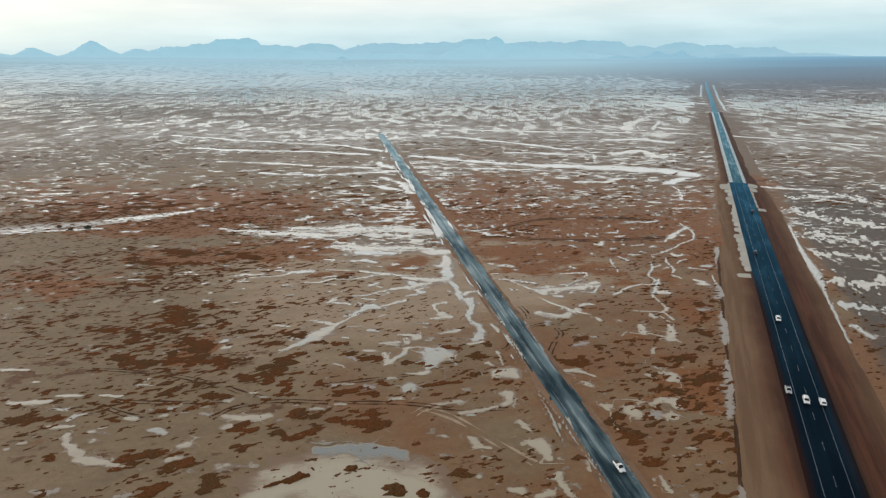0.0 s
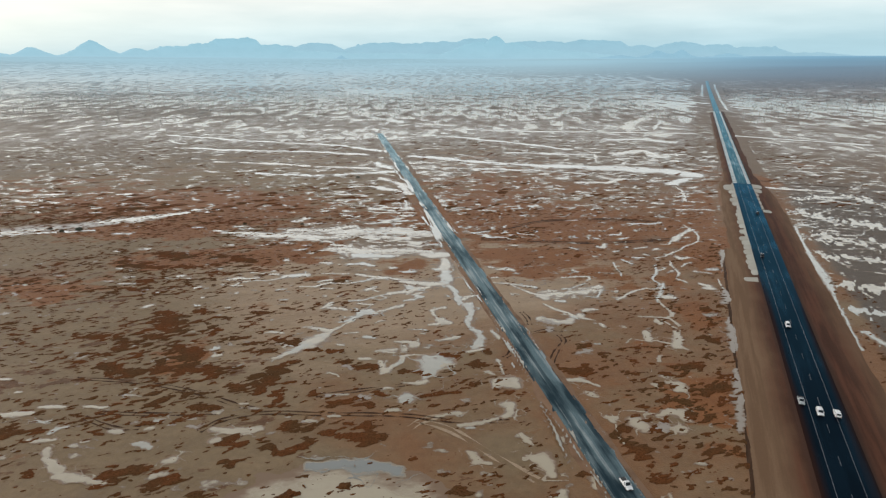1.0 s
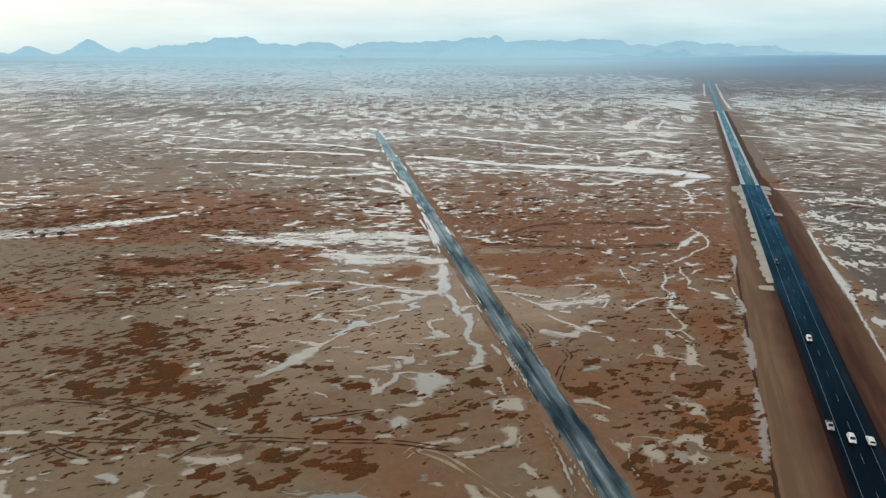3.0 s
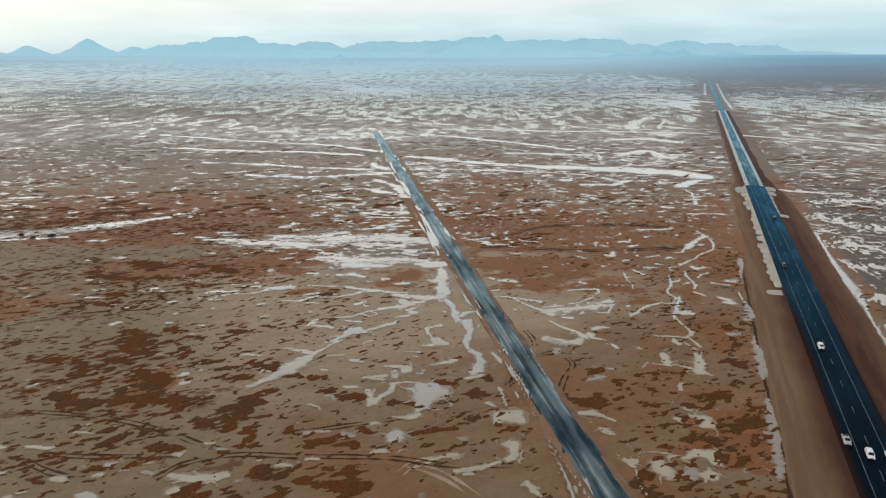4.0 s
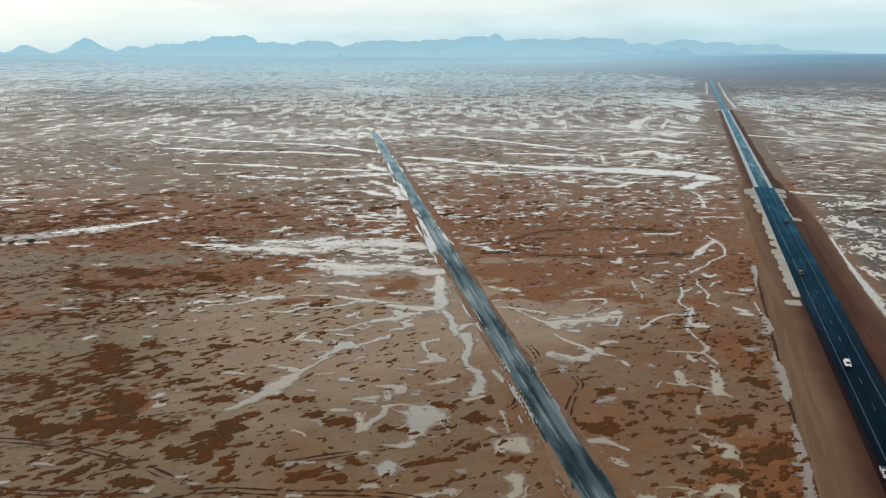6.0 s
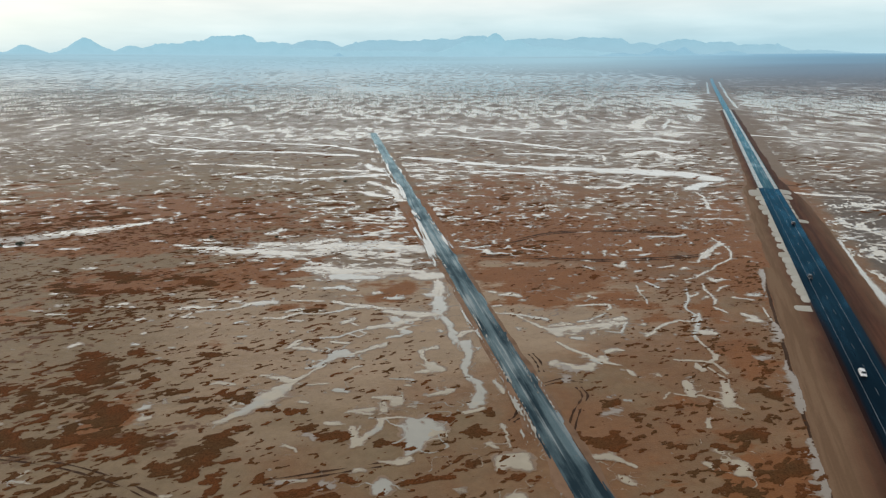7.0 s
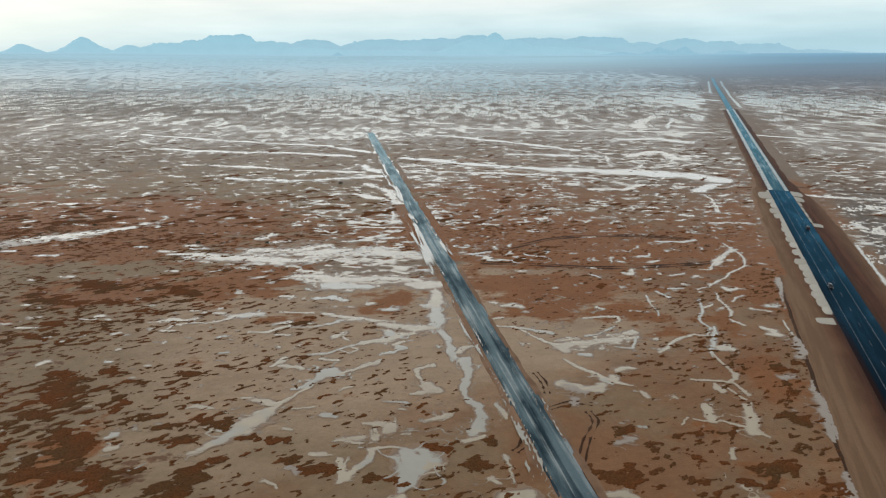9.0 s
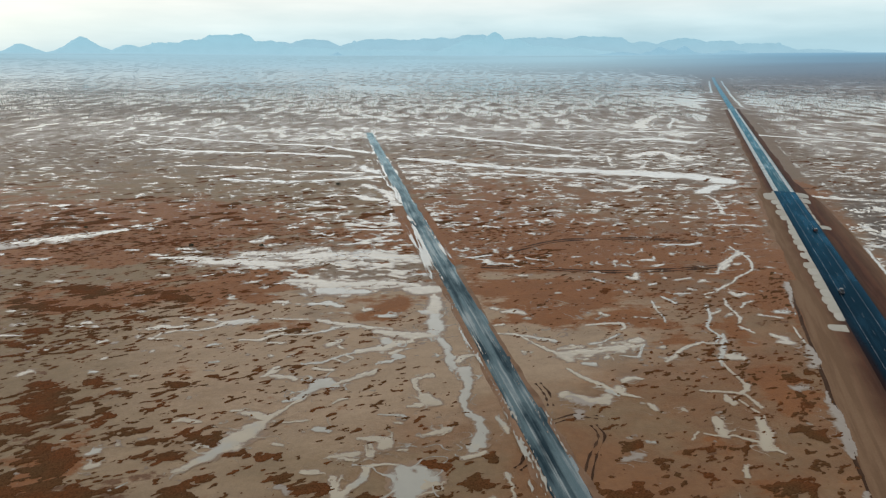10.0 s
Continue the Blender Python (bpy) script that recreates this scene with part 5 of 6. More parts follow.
# flooded ground beyond the highway
flood_net((273.6, 476.3, 6.27), (283.7, 441.9, 6.74), (311.2, 429.4, 6.39))
flood_net((242.6, 407.7, 5.81), (262.8, 394.3, 6.5), (283.4, 387.8, 5.3))
flood_net((229, 364, 4.72), (261.6, 355.2, 5.38))
flood_net((208.2, 314.8, 2.94), (234.6, 314.8, 4.32))
flood_net((192.9, 277.7, 3.46), (208.8, 276.3, 4.66))
flood_net((183.1, 258.8, 0.86), (182.7, 251.1, 1.22), (183.4, 246.6, 1.01))
flood_net((297.1, 520.3, 3.48), (342.5, 524.7, 4.86), (350.2, 487.6, 4.24))
# turbid pools near the highway
turbid_pool((105.2, 295.5, 0.4), (105.3, 288, 0.49), (106.2, 282.5, 0.48))
turbid_pool((106, 282.1, 0.57), (106.7, 279.5, 1.12), (105.3, 276.5, 0.73), (102.5, 274.4, 0.71))
turbid_pool((89.8, 275.9, 0.36), (98.6, 274.8, 0.54), (102, 274, 0.53))
turbid_pool((102.9, 274, 0.46), (104.4, 269.5, 0.54), (104.8, 265.5, 0.62))
turbid_pool((99.2, 271.9, 0.36), (100.6, 267.8, 0.45), (102.2, 262.9, 0.52))
turbid_pool((96.5, 273, 0.55), (96.7, 269.5, 1.26), (97.2, 268.2, 0.89))
turbid_pool((79.7, 264.6, 0.88), (80.6, 263.6, 0.7))
turbid_pool((88.4, 259.2, 0.86), (87.3, 255.2, 1.51), (87.2, 252.3, 1.49), (86.4, 250.3, 1.15))
turbid_pool((100.8, 258.2, 1.36), (99.6, 252.3, 1.99), (97.6, 248.1, 1.62), (94.8, 244.1, 1.27))
turbid_pool((95.6, 244.1, 0.79), (98.4, 243.3, 0.52), (100, 242, 0.51))
turbid_pool((81.1, 251.5, 0.28), (83.9, 250.3, 0.28), (89.6, 250.3, 0.28), (93.5, 248.1, 0.55), (95.7, 247.5, 0.41))
turbid_pool((79.8, 252.3, 0.33), (76.7, 248.7, 0.32))
turbid_pool((86.4, 236.2, 0.61), (84.7, 231.8, 0.59))
turbid_pool((134.7, 269.4, 0.36), (131.9, 263.5, 0.35))
turbid_pool((51.8, 208.3, 0.67), (53.1, 206.8, 1.5), (53.9, 205.5, 0.83))
turbid_pool((54.8, 192.6, 0.77), (57.6, 191.4, 1.08))
turbid_pool((86.4, 212.6, 2.41), (86.6, 211.1, 2.39), (84, 209.7, 1.02))
turbid_pool((72.1, 193.3, 0.97), (77, 195.7, 1.75), (80.3, 194.2, 1.96), (80.6, 191.3, 1.43))
turbid_pool((63.7, 189, 3.03), (64.4, 186.7, 2.7))
turbid_pool((76.7, 186.7, 1.5), (77.1, 184.9, 1.78))
turbid_pool((82.6, 220.3, 1.43), (83.2, 219.7, 1.25))
turbid_pool((77.1, 214.1, 1.04), (77.4, 212.6, 0.86))
turbid_pool((118.1, 225.9, 0.22), (116.8, 221.3, 0.27))
turbid_pool((25.4, 182.8, 0.75), (26.7, 178.8, 0.92), (28, 177.2, 0.55))
turbid_pool((27.4, 170.1, 1.41), (30.1, 170.1, 2.46), (31.1, 165.7, 2.06), (31.8, 162.3, 1.35))
turbid_pool((9.1, 173.1, 1.07), (10.6, 168.6, 1.22))
turbid_pool((9.7, 167.7, 0.58), (14.6, 167.7, 0.58))
turbid_pool((38, 180.4, 0.55), (38, 178.5, 0.55))
turbid_pool((43.8, 160.7, 1.34), (43.1, 157.5, 1.16))
turbid_pool((19, 148, 1.26), (21.3, 147.5, 1.41))
turbid_pool((25.7, 145.2, 0.92), (29.8, 146.8, 1.17))
turbid_pool((33.1, 152.4, 0.96), (34.7, 148, 1.1), (35, 145.7, 1.08))
turbid_pool((62.4, 153.6, 0.65), (62.5, 149.9, 0.95), (62.8, 147.5, 0.63))
turbid_pool((55, 193.3, 0.59), (56, 189.7, 0.96))
turbid_pool((56.5, 187.9, 0.29), (55.7, 181.1, 0.37), (56.4, 177.8, 0.36))
turbid_pool((88.7, 156.2, 0.49), (88.6, 153.6, 0.65))
# thin sheets of grey mud
mud_pool((-303.3, 417.6, 8.67), (-283.7, 423.4, 10.38), (-259.6, 429.4, 9.13), (-237.3, 440.3, 6.37))
mud_pool((171.5, 377.5, 1.36), (167.2, 367.7, 1.85), (162.4, 357.1, 0.76), (157.5, 346, 0.37))
mud_pool((143.5, 309.1, 0.64), (142.2, 303, 2.09), (139.7, 296.3, 2.03), (136.5, 292.9, 1.6))
mud_pool((46.4, 272.4, 1.4), (48.6, 269.6, 2.04), (51.8, 267.9, 1.34), (54.7, 268.9, 0.68))
mud_pool((47.4, 263.7, 1.61), (46.4, 260.5, 1.25))
mud_pool((54.6, 239, 1), (58, 240.3, 1.26), (59.9, 241.3, 1.02))
mud_pool((122.1, 277.2, 1.31), (125.5, 278.3, 1.5))
mud_pool((130.3, 274.7, 0.28), (127.8, 267.8, 0.89), (126, 261.3, 1.73), (124.6, 255.2, 1.85), (122.4, 249.4, 1.63), (119, 242.7, 0.94), (117, 240.1, 0.47))
mud_pool((-88.1, 187.7, 0.46), (-86, 187.9, 0.46))
mud_pool((-37.7, 228, 0.69), (-34.7, 227, 1.36))
mud_pool((-45.1, 190, 0.7), (-42.8, 190, 0.7))
mud_pool((-40.2, 206.1, 0.83), (-34.6, 207.2, 0.42))
mud_pool((-28.6, 206.3, 0.84), (-25.9, 204.7, 1.1))
mud_pool((69.2, 185.6, 1.79), (72.4, 186.3, 1.49))
mud_pool((123.7, 255.9, 1.46), (121, 247.4, 1.81), (119, 241.4, 0.98))
mud_pool((111.7, 225.2, 0.55), (110.1, 220.3, 1.25), (107.8, 214.1, 1.56), (105.2, 206.8, 1.67), (101.7, 198.8, 1.44), (98.3, 191.3, 1.23), (95.4, 184.5, 1.04))
mud_pool((-108.7, 146.8, 0.94), (-107.2, 147.8, 0.95))
mud_pool((-89.6, 145.4, 0.69), (-86.7, 145.9, 0.7))
mud_pool((-81.5, 186.9, 0.7), (-78.4, 186.2, 0.69))
mud_pool((83.8, 148, 1.57), (82.6, 144.7, 1.85))
# patches of growth
growth((-130.9, 280.8, 3.01), (-124.6, 273.5, 3.53), (-117.8, 266.6, 4.63), (-116.6, 260.2, 3.11), (-117.3, 257.2, 0.9))
growth((-115.2, 268.3, 2.01), (-109.4, 270.7, 0.69))
growth((-125.5, 254.3, 1.46), (-118.3, 253.4, 1.45))
growth((-108, 244.5, 2.11), (-101.8, 239.4, 3.5), (-98.1, 235.7, 2.88), (-98.5, 228.8, 3.1), (-105.7, 226.6, 2.59))
growth((-102.2, 225.6, 2.13), (-85.7, 226.6, 1.72))
growth((-100.9, 243.2, 1.3), (-95.6, 239.4, 1))
growth((-65.9, 248.5, 2.75), (-61.4, 247.1, 1.9))
growth((-80.8, 240.6, 1.26), (-73.1, 240.6, 1.77), (-68.9, 241.8, 1.28))
growth((-82.3, 247.1, 1.09), (-75, 249, 1.11))
growth((-115.5, 283.8, 1.94), (-110.1, 280.7, 1.88))
growth((-103.2, 274.5, 1.07), (-97.5, 274.1, 1.06))
growth((-87.3, 280.7, 1.13), (-82.3, 279.9, 1.87))
growth((-163.7, 311.7, 1.47), (-154.2, 310.2, 1.45))
growth((-159.3, 321.8, 2.12), (-154.5, 325, 1.63))
growth((-176.2, 337.5, 1.78), (-164.3, 337.5, 2.37))
growth((-178.8, 353.2, 5.3), (-164.9, 346.7, 3.8))
growth((-169.3, 372.2, 3), (-159.2, 363.4, 5.67), (-146.9, 364.8, 5.01))
growth((-137.5, 367, 3.63), (-122.9, 363.3, 4.25), (-109.8, 356.4, 3.38))
growth((-161.4, 344.8, 1.88), (-150.2, 346.7, 2.53), (-133, 346.6, 1.9))
growth((-129.6, 349.8, 2.59), (-124.8, 353.1, 1.99))
growth((-111.2, 348.5, 3.21), (-110, 349.1, 2.58))
growth((-131.9, 334.5, 1.74), (-124.5, 336.2, 1.77))
growth((-117.8, 334.5, 1.74), (-112.7, 336.2, 1.77))
growth((-56.9, 324.8, 3.25), (-50.3, 325.9, 2.18))
growth((-30.1, 227.5, 1.96), (-26.3, 226.9, 1.73))
growth((-53.7, 243.1, 1.3), (-50.2, 242, 1.03))
growth((-45, 240, 1.26), (-41.4, 241, 1.02))
growth((-40.6, 232, 1.15), (-39.1, 231.8, 0.92))
growth((1.4, 237.9, 1.97), (5.3, 235.5, 1.44))
growth((13.3, 229.7, 1.79), (14.5, 226.4, 1.08))
growth((18.2, 240.9, 1.27), (18.7, 239.3, 1))
growth((45.6, 227.4, 1.31), (48.5, 224.6, 0.84))
growth((51.5, 225.2, 1.06), (55.7, 227.4, 1.31))
growth((58.2, 246.3, 1.08), (61.3, 246, 1.07))
growth((109.5, 253.7, 1.75), (113.7, 252.3, 1.72))
growth((124.2, 284.8, 1.96), (127.2, 283.2, 1.54))
growth((121.6, 272.9, 1.05), (120, 266.1, 1.32))
growth((89, 226.2, 1.72), (93.9, 227.3, 1.31), (100.2, 228.4, 1.1))
growth((74.3, 232.5, 1.16), (76.2, 231.6, 0.92))
growth((64.9, 239, 1.25), (66.9, 239, 1))
growth((-134.2, 249.6, 2.5), (-126.7, 243.5, 1.98), (-138.2, 239.7, 1.53))
growth((-128.7, 228.8, 3.46), (-122.8, 222, 2.6), (-112.9, 223.7, 2.64))
growth((-109.2, 230.5, 1.76), (-107.6, 222, 1.63))
growth((-106.9, 243.5, 2.37), (-100.2, 239.6, 3.06), (-97.1, 228.7, 3.12), (-98.6, 222, 1.95))
growth((-90.1, 225.3, 2.01), (-83, 223.7, 2.31))
growth((-77.8, 227, 1.36), (-76.3, 227, 1.02))
growth((-72.9, 211.2, 2.34), (-66.6, 212.7, 2.67), (-65.4, 206.9, 1.68))
growth((-68.7, 218.8, 1.89), (-61.8, 225.3, 3.02), (-62.4, 215.7, 2.45), (-61.5, 230.5, 1.41))
growth((-83.6, 197.6, 1.78), (-77.8, 198.9, 1.55))
growth((-90.5, 206.9, 1.4), (-86.3, 206.9, 1.4))
growth((-155.2, 253.9, 1.72), (-143.3, 254.7, 2.17))
growth((-64.2, 246.7, 1.22), (-61, 249.6, 2.08))
growth((-72.3, 240.8, 1.54), (-66.3, 240.4, 1.15))
growth((-50.7, 223.3, 1.32), (-49.7, 225.3, 1.01))
growth((-58, 231.5, 1.42), (-55.3, 231.9, 1.07))
growth((-39.4, 232.2, 1.43), (-35.5, 231.5, 1.07))
growth((-30.3, 228, 2.06), (-26.4, 226.6, 1.7))
growth((-44.9, 240.8, 1.16), (-40.9, 240.4, 1.15))
growth((-53.9, 241.5, 1.16), (-51.1, 241.9, 1.17))
growth((-56, 214.8, 1.21), (-53.8, 216.3, 1.23))
growth((-59.6, 206.9, 1.68), (-56.7, 208.3, 1.42), (-55.8, 202.8, 1.34))
growth((-45.4, 206.9, 1.4), (-43.6, 206.3, 1.11))
growth((-38.1, 200.1, 1.57), (-33.5, 201.4, 1.85), (-26.9, 200.9, 1.84), (-23.6, 200.1, 1.31))
growth((-23.1, 208.3, 1.14), (-20.3, 206.3, 0.84))
growth((-14.2, 224.3, 1.33), (-9.7, 223.6, 1.32), (-6, 222, 1.3))
growth((-6.1, 205.5, 1.11), (0.5, 207.4, 1.13), (5.5, 208.9, 1.14))
growth((-48.7, 186.8, 1.58), (-43.9, 185.7, 1.34), (-40, 187.9, 0.91))
growth((-30.2, 187.9, 1.14), (-24.7, 186.8, 1.58))
growth((11.7, 214.1, 1.21), (16.1, 215.7, 1.22))
growth((13.3, 230.4, 2.11), (16.1, 229.4, 1.39))
growth((23.2, 208.3, 1.14), (29.9, 208.3, 0.85))
growth((45, 225.2, 2.35), (50.8, 222.6, 1.96), (56, 225.2, 1.68))
growth((52.2, 221, 0.97), (58.3, 223.6, 0.66))
growth((57, 245.4, 1.61), (59.7, 245.8, 1.61))
growth((62.9, 237.7, 1.5), (64.8, 234, 1.45))
growth((70.5, 221.9, 0.98), (73.7, 221.9, 0.98))
growth((58.4, 186.7, 1.35), (58.1, 184.5, 1.1))
growth((62.6, 192.5, 1.2), (65.1, 193.3, 0.73))
growth((113.4, 252.9, 2.14), (114.8, 251.6, 2.54))
growth((94.1, 226.9, 2.04), (98.3, 227.9, 1.72))
growth((75.7, 202.7, 1.61), (85, 201.4, 1.85))
growth((94, 206.8, 1.4), (103.5, 212.6, 2.97), (96.7, 212.6, 1.78))
growth((88.7, 196.2, 1.5), (90.5, 198.2, 1.28))
growth((100.9, 204.1, 1.09), (102.1, 203.8, 1.09))
growth((70.2, 198.8, 0.77), (72.4, 198.3, 0.77))
growth((-143.3, 181.1, 2.32), (-135.1, 182.8, 2.02), (-128.6, 184.5, 1.36))
growth((-118.8, 189, 1.42), (-114.4, 187.9, 1.06))
growth((-109, 182.8, 1.34), (-107.1, 182.8, 1.01))
growth((-118.8, 162.3, 1.1), (-117.6, 162.6, 1.11))
growth((-95, 161.5, 2.74), (-89.1, 163.5, 2.51), (-81.9, 162.3, 2.76), (-73.8, 158.8, 1.6), (-81.5, 157.5, 2.1))
growth((-79.9, 149.9, 1.94), (-82.3, 146.3, 1.87))
growth((-67.4, 154.9, 2.05), (-63.9, 149.4, 1.93), (-66.2, 147.1, 1.18))
growth((-66.4, 177.8, 2.89), (-60.9, 177.8, 1.93))
growth((-62.6, 168.6, 1.47), (-60.6, 167.7, 1.75))
growth((-53.2, 176.2, 1.9), (-48.9, 173.1, 1.54), (-42.4, 176.2, 1.9), (-41.2, 179.4, 1.3))
growth((-47.2, 186.2, 2.08), (-42.4, 186.2, 1.39), (-39.1, 188.6, 1.06))
growth((-30.4, 181.1, 2.32), (-24.5, 178.8, 1.94), (-19.4, 182.8, 2.35), (-23.7, 187.9, 1.41))
growth((-37.1, 182.8, 1.34), (-34.4, 183.1, 1.35))
growth((54.8, 181.1, 1.99), (57.6, 177.8, 2.89), (59.9, 173.1, 2.46))
growth((60, 161.5, 1.64), (63.7, 160.2, 2.16))
growth((40.4, 162.9, 1.39), (42, 162.6, 1.11))
growth((4.6, 154.9, 2.05), (5.5, 154.6, 2.04))

# ---- wheel marks ----
rut((-135, 218), (-121, 217), (-101, 213), (-84, 207), (-70, 200), (-61, 197))
rut((-114, 195), (-96, 194), (-73, 195))
rut((-77, 184), (-71, 191), (-57, 195), (-38, 194))
rut((-38, 194), (-23, 194), (-10, 193), (5, 190), (24, 190))
rut((50, 256), (51, 250), (46, 240), (42, 228))
rut((-44, 206), (-28, 210), (-12, 214))
rut((37, 281), (39, 274), (39, 266))
rut((25, 235), (28, 240), (30, 256))
rut((37, 257), (46, 261), (53, 260))
rut((19, 415), (44, 428), (76, 448), (122, 452), (156, 444), gauge=3.0, wide=2.2)
rut((25, 401), (54, 398), (86, 393), (123, 396), (159, 404), gauge=3.0, wide=2.2)
rut((297, 598), (326, 579), (372, 563), gauge=3.0, wide=2.2)
rut((-118, 192), (-105, 186), (-96, 186))
rut((-9, 191), (3, 185), (17, 170), (28, 159), gauge=2.4, wide=1.0, pale=True)
rut((-10, 186), (-5, 191), (9, 196), gauge=2.4, wide=1.0, pale=True)

# ---- concrete along the highway ----
def slab_mesh(length, width, seed):
    """A cast slab with a rounded, broken outer end; x is outwards."""
    rng = random.Random(seed)
    outline = [(0, -length / 2), (width * 0.72, -length / 2 * rng.uniform(0.88, 0.98))]
    for k in range(5):
        a = -math.pi / 2 + math.pi * (k + 0.5) / 5
        outline.append((width * (0.74 + 0.26 * math.cos(a) * rng.uniform(0.85, 1.1)), length / 2 * 0.93 * math.sin(a)))
    outline += [(width * 0.72, length / 2 * rng.uniform(0.9, 1.0)), (0, length / 2)]
    bm = bmesh.new()
    rings = []
    for inset, z in ((1.0, -0.45), (1.0, 0.10), (0.96, 0.16)):
        rings.append([bm.verts.new((x * inset + 0.02 * width * (inset < 1), y * inset, z - 0.075 * x)) for x, y in outline])
    for a, b in zip(rings, rings[1:]):
        for i in range(len(a)):
            j = (i + 1) % len(a)
            bm.faces.new((a[i], a[j], b[j], b[i]))
    bm.faces.new(rings[-1])
    return bm


def slabs(label, rows, left, z=1.02, material=M_CONCRETE):
    """Slabs along one edge of the highway: place along it, offset, length and width of each."""
    apron = new("slope_apron")
    tagged(apron, label, "apron", kind="structure")
    shared = {}
    heading = math.degrees(math.atan2(HWY.y, HWY.x))
    for k, (s, side, length, wide) in enumerate(rows):
        p = along(HWY_0, HWY, s, -side if left else side, z)
        p.z += float(plain_height(p.x, p.y))
        key = (length, wide, k % 3)
        if key not in shared:
            ob = part("slab", slab_mesh(length, wide, 7 * k + 1), material, apron)
            shared[key] = ob.data
        else:
            ob = new("slab", shared[key])
            ob.parent = apron
        ob.matrix_basis = pose(*p, 0, 0, heading + (90 if left else -90))


slabs("pale concrete erosion apron of lobed slabs beside the highway", [
    (128.5, 8.6, 7, 7), (141, 8.0, 9, 3.2), (150, 7.6, 10, 4.5), (160, 7.6, 11, 5.0), (170, 7.6, 10, 4.2), (180, 7.5, 11, 5.0), (190.5, 7.5, 11, 4.4), (201, 7.5, 11, 4.8), (211.5, 7.5, 11, 5.6), (229, 7.8, 11, 4.2),
    (244, 7.5, 12, 4.0), (255.5, 7.5, 12, 4.6), (267, 7.5, 12, 3.8), (278.5, 7.5, 12, 4.4), (290, 7.5, 12, 3.4), (302, 7.5, 12, 2.4), (316, 7.5, 14, 5.0), (331, 7.5, 16, 6.0), (348, 7.5, 15, 4.0), (364, 7.5, 15, 5.5), (385, 7.5, 26, 9)], True)
slabs("pale concrete erosion slabs on the bank of the highway", [(297, 8.2, 9, 6), (310, 7.8, 14, 1.6), (326, 7.8, 14, 1.6), (342, 7.8, 14, 1.6), (358, 7.8, 14, 2.2), (376, 7.8, 18, 6), (396, 7.8, 18, 8)], False)
strip = part("slope_apron", ribbon(HWY_0, HWY, 138, 404, [(-9.3, 0.80), (-8.8, 1.02), (-7.3, 1.14)], 3, lambda s, k: 0.9 * (2 * float(fbm(s / 6, k * 2.0, 71)) - 1) if k == 0 else 0.0), M_CONCRETE)
tagged(strip, "pale concrete strip at the foot of the asphalt edge", "apron", kind="structure")
causeway = [(409 + 8.4 * k, 4.3, 6.4, 3.5) for k in range(94)]
slabs("silt-whitened concrete shoulder slabs of the causeway", [(s, d, n, w) for s, d, n, w in causeway], True, 1.28, M_SILTED)
slabs("silt-whitened concrete shoulder slabs of the causeway", [(s, d, n, w - 0.5) for s, d, n, w in causeway], False, 1.28, M_SILTED)
slabs("pale concrete erosion apron at the causeway's far end", [(1196, 7.6, 30, 12)], True)

# ---- the traffic ----
M_WHITE = plain_material("white_car_paint", (0.80, 0.80, 0.79), 0.25, vary=0.06)
M_SILVER = plain_material("silver_car_paint", (0.50, 0.52, 0.52), 0.28, 0.5, vary=0.06)
M_DARK = plain_material("dark_car_paint", (0.015, 0.020, 0.028), 0.25, vary=0.1)
M_GLASS = plain_material("tinted_car_glass", (0.012, 0.016, 0.018), 0.06, vary=0.0)
M_TYRE = plain_material("tyre_rubber", (0.02, 0.02, 0.02), 0.8, vary=0.2)
M_RIM = plain_material("alloy_rim", (0.45, 0.45, 0.46), 0.35, 0.8, vary=0.1)
M_TRIM = plain_material("black_plastic_trim", (0.03, 0.03, 0.03), 0.6, vary=0.1)
M_LAMP = plain_material("clear_lamp_lens", (0.75, 0.76, 0.74), 0.1, vary=0.05)
M_TAIL = plain_material("red_lamp_lens", (0.35, 0.02, 0.02), 0.2, vary=0.05)


def bevelled_box(size, at, bevel=0.03, taper=(1.0, 1.0)):
    bm = bmesh.new()
    bmesh.ops.create_cube(bm, size=1, matrix=Matrix.Diagonal((*size, 1)))
    for v in bm.verts:
        if v.co.z > 0:
            v.co.x, v.co.y = v.co.x * taper[0], v.co.y * taper[1]
    bmesh.ops.bevel(bm, geom=bm.edges[:], offset=bevel, segments=2, affect="EDGES")
    bmesh.ops.translate(bm, verts=bm.verts[:], vec=at)
    return bm


def hull(rows):
    """A closed shell over cross sections: rows of y, half width below, half width above, bottom and top."""
    bm = bmesh.new()
    rings = []
    for y, wb, wt, z0, z1 in rows:
        m = z0 + 0.55 * (z1 - z0)
        ring = [(-wb, z0), (-wb * 1.01, m), (-wt, z1 - 0.05), (-wt * 0.86, z1), (wt * 0.86, z1), (wt, z1 - 0.05), (wb * 1.01, m), (wb, z0)]
        rings.append([bm.verts.new((x, y, z)) for x, z in ring])
    for a, b in zip(rings, rings[1:]):
        for i in range(8):
            j = (i + 1) % 8
            bm.faces.new((a[i], a[j], b[j], b[i]))
    bm.faces.new(rings[0])
    bm.faces.new(rings[-1][::-1])
    bmesh.ops.recalc_face_normals(bm, faces=bm.faces[:])
    for f in bm.faces:
        f.smooth = True
    return bm


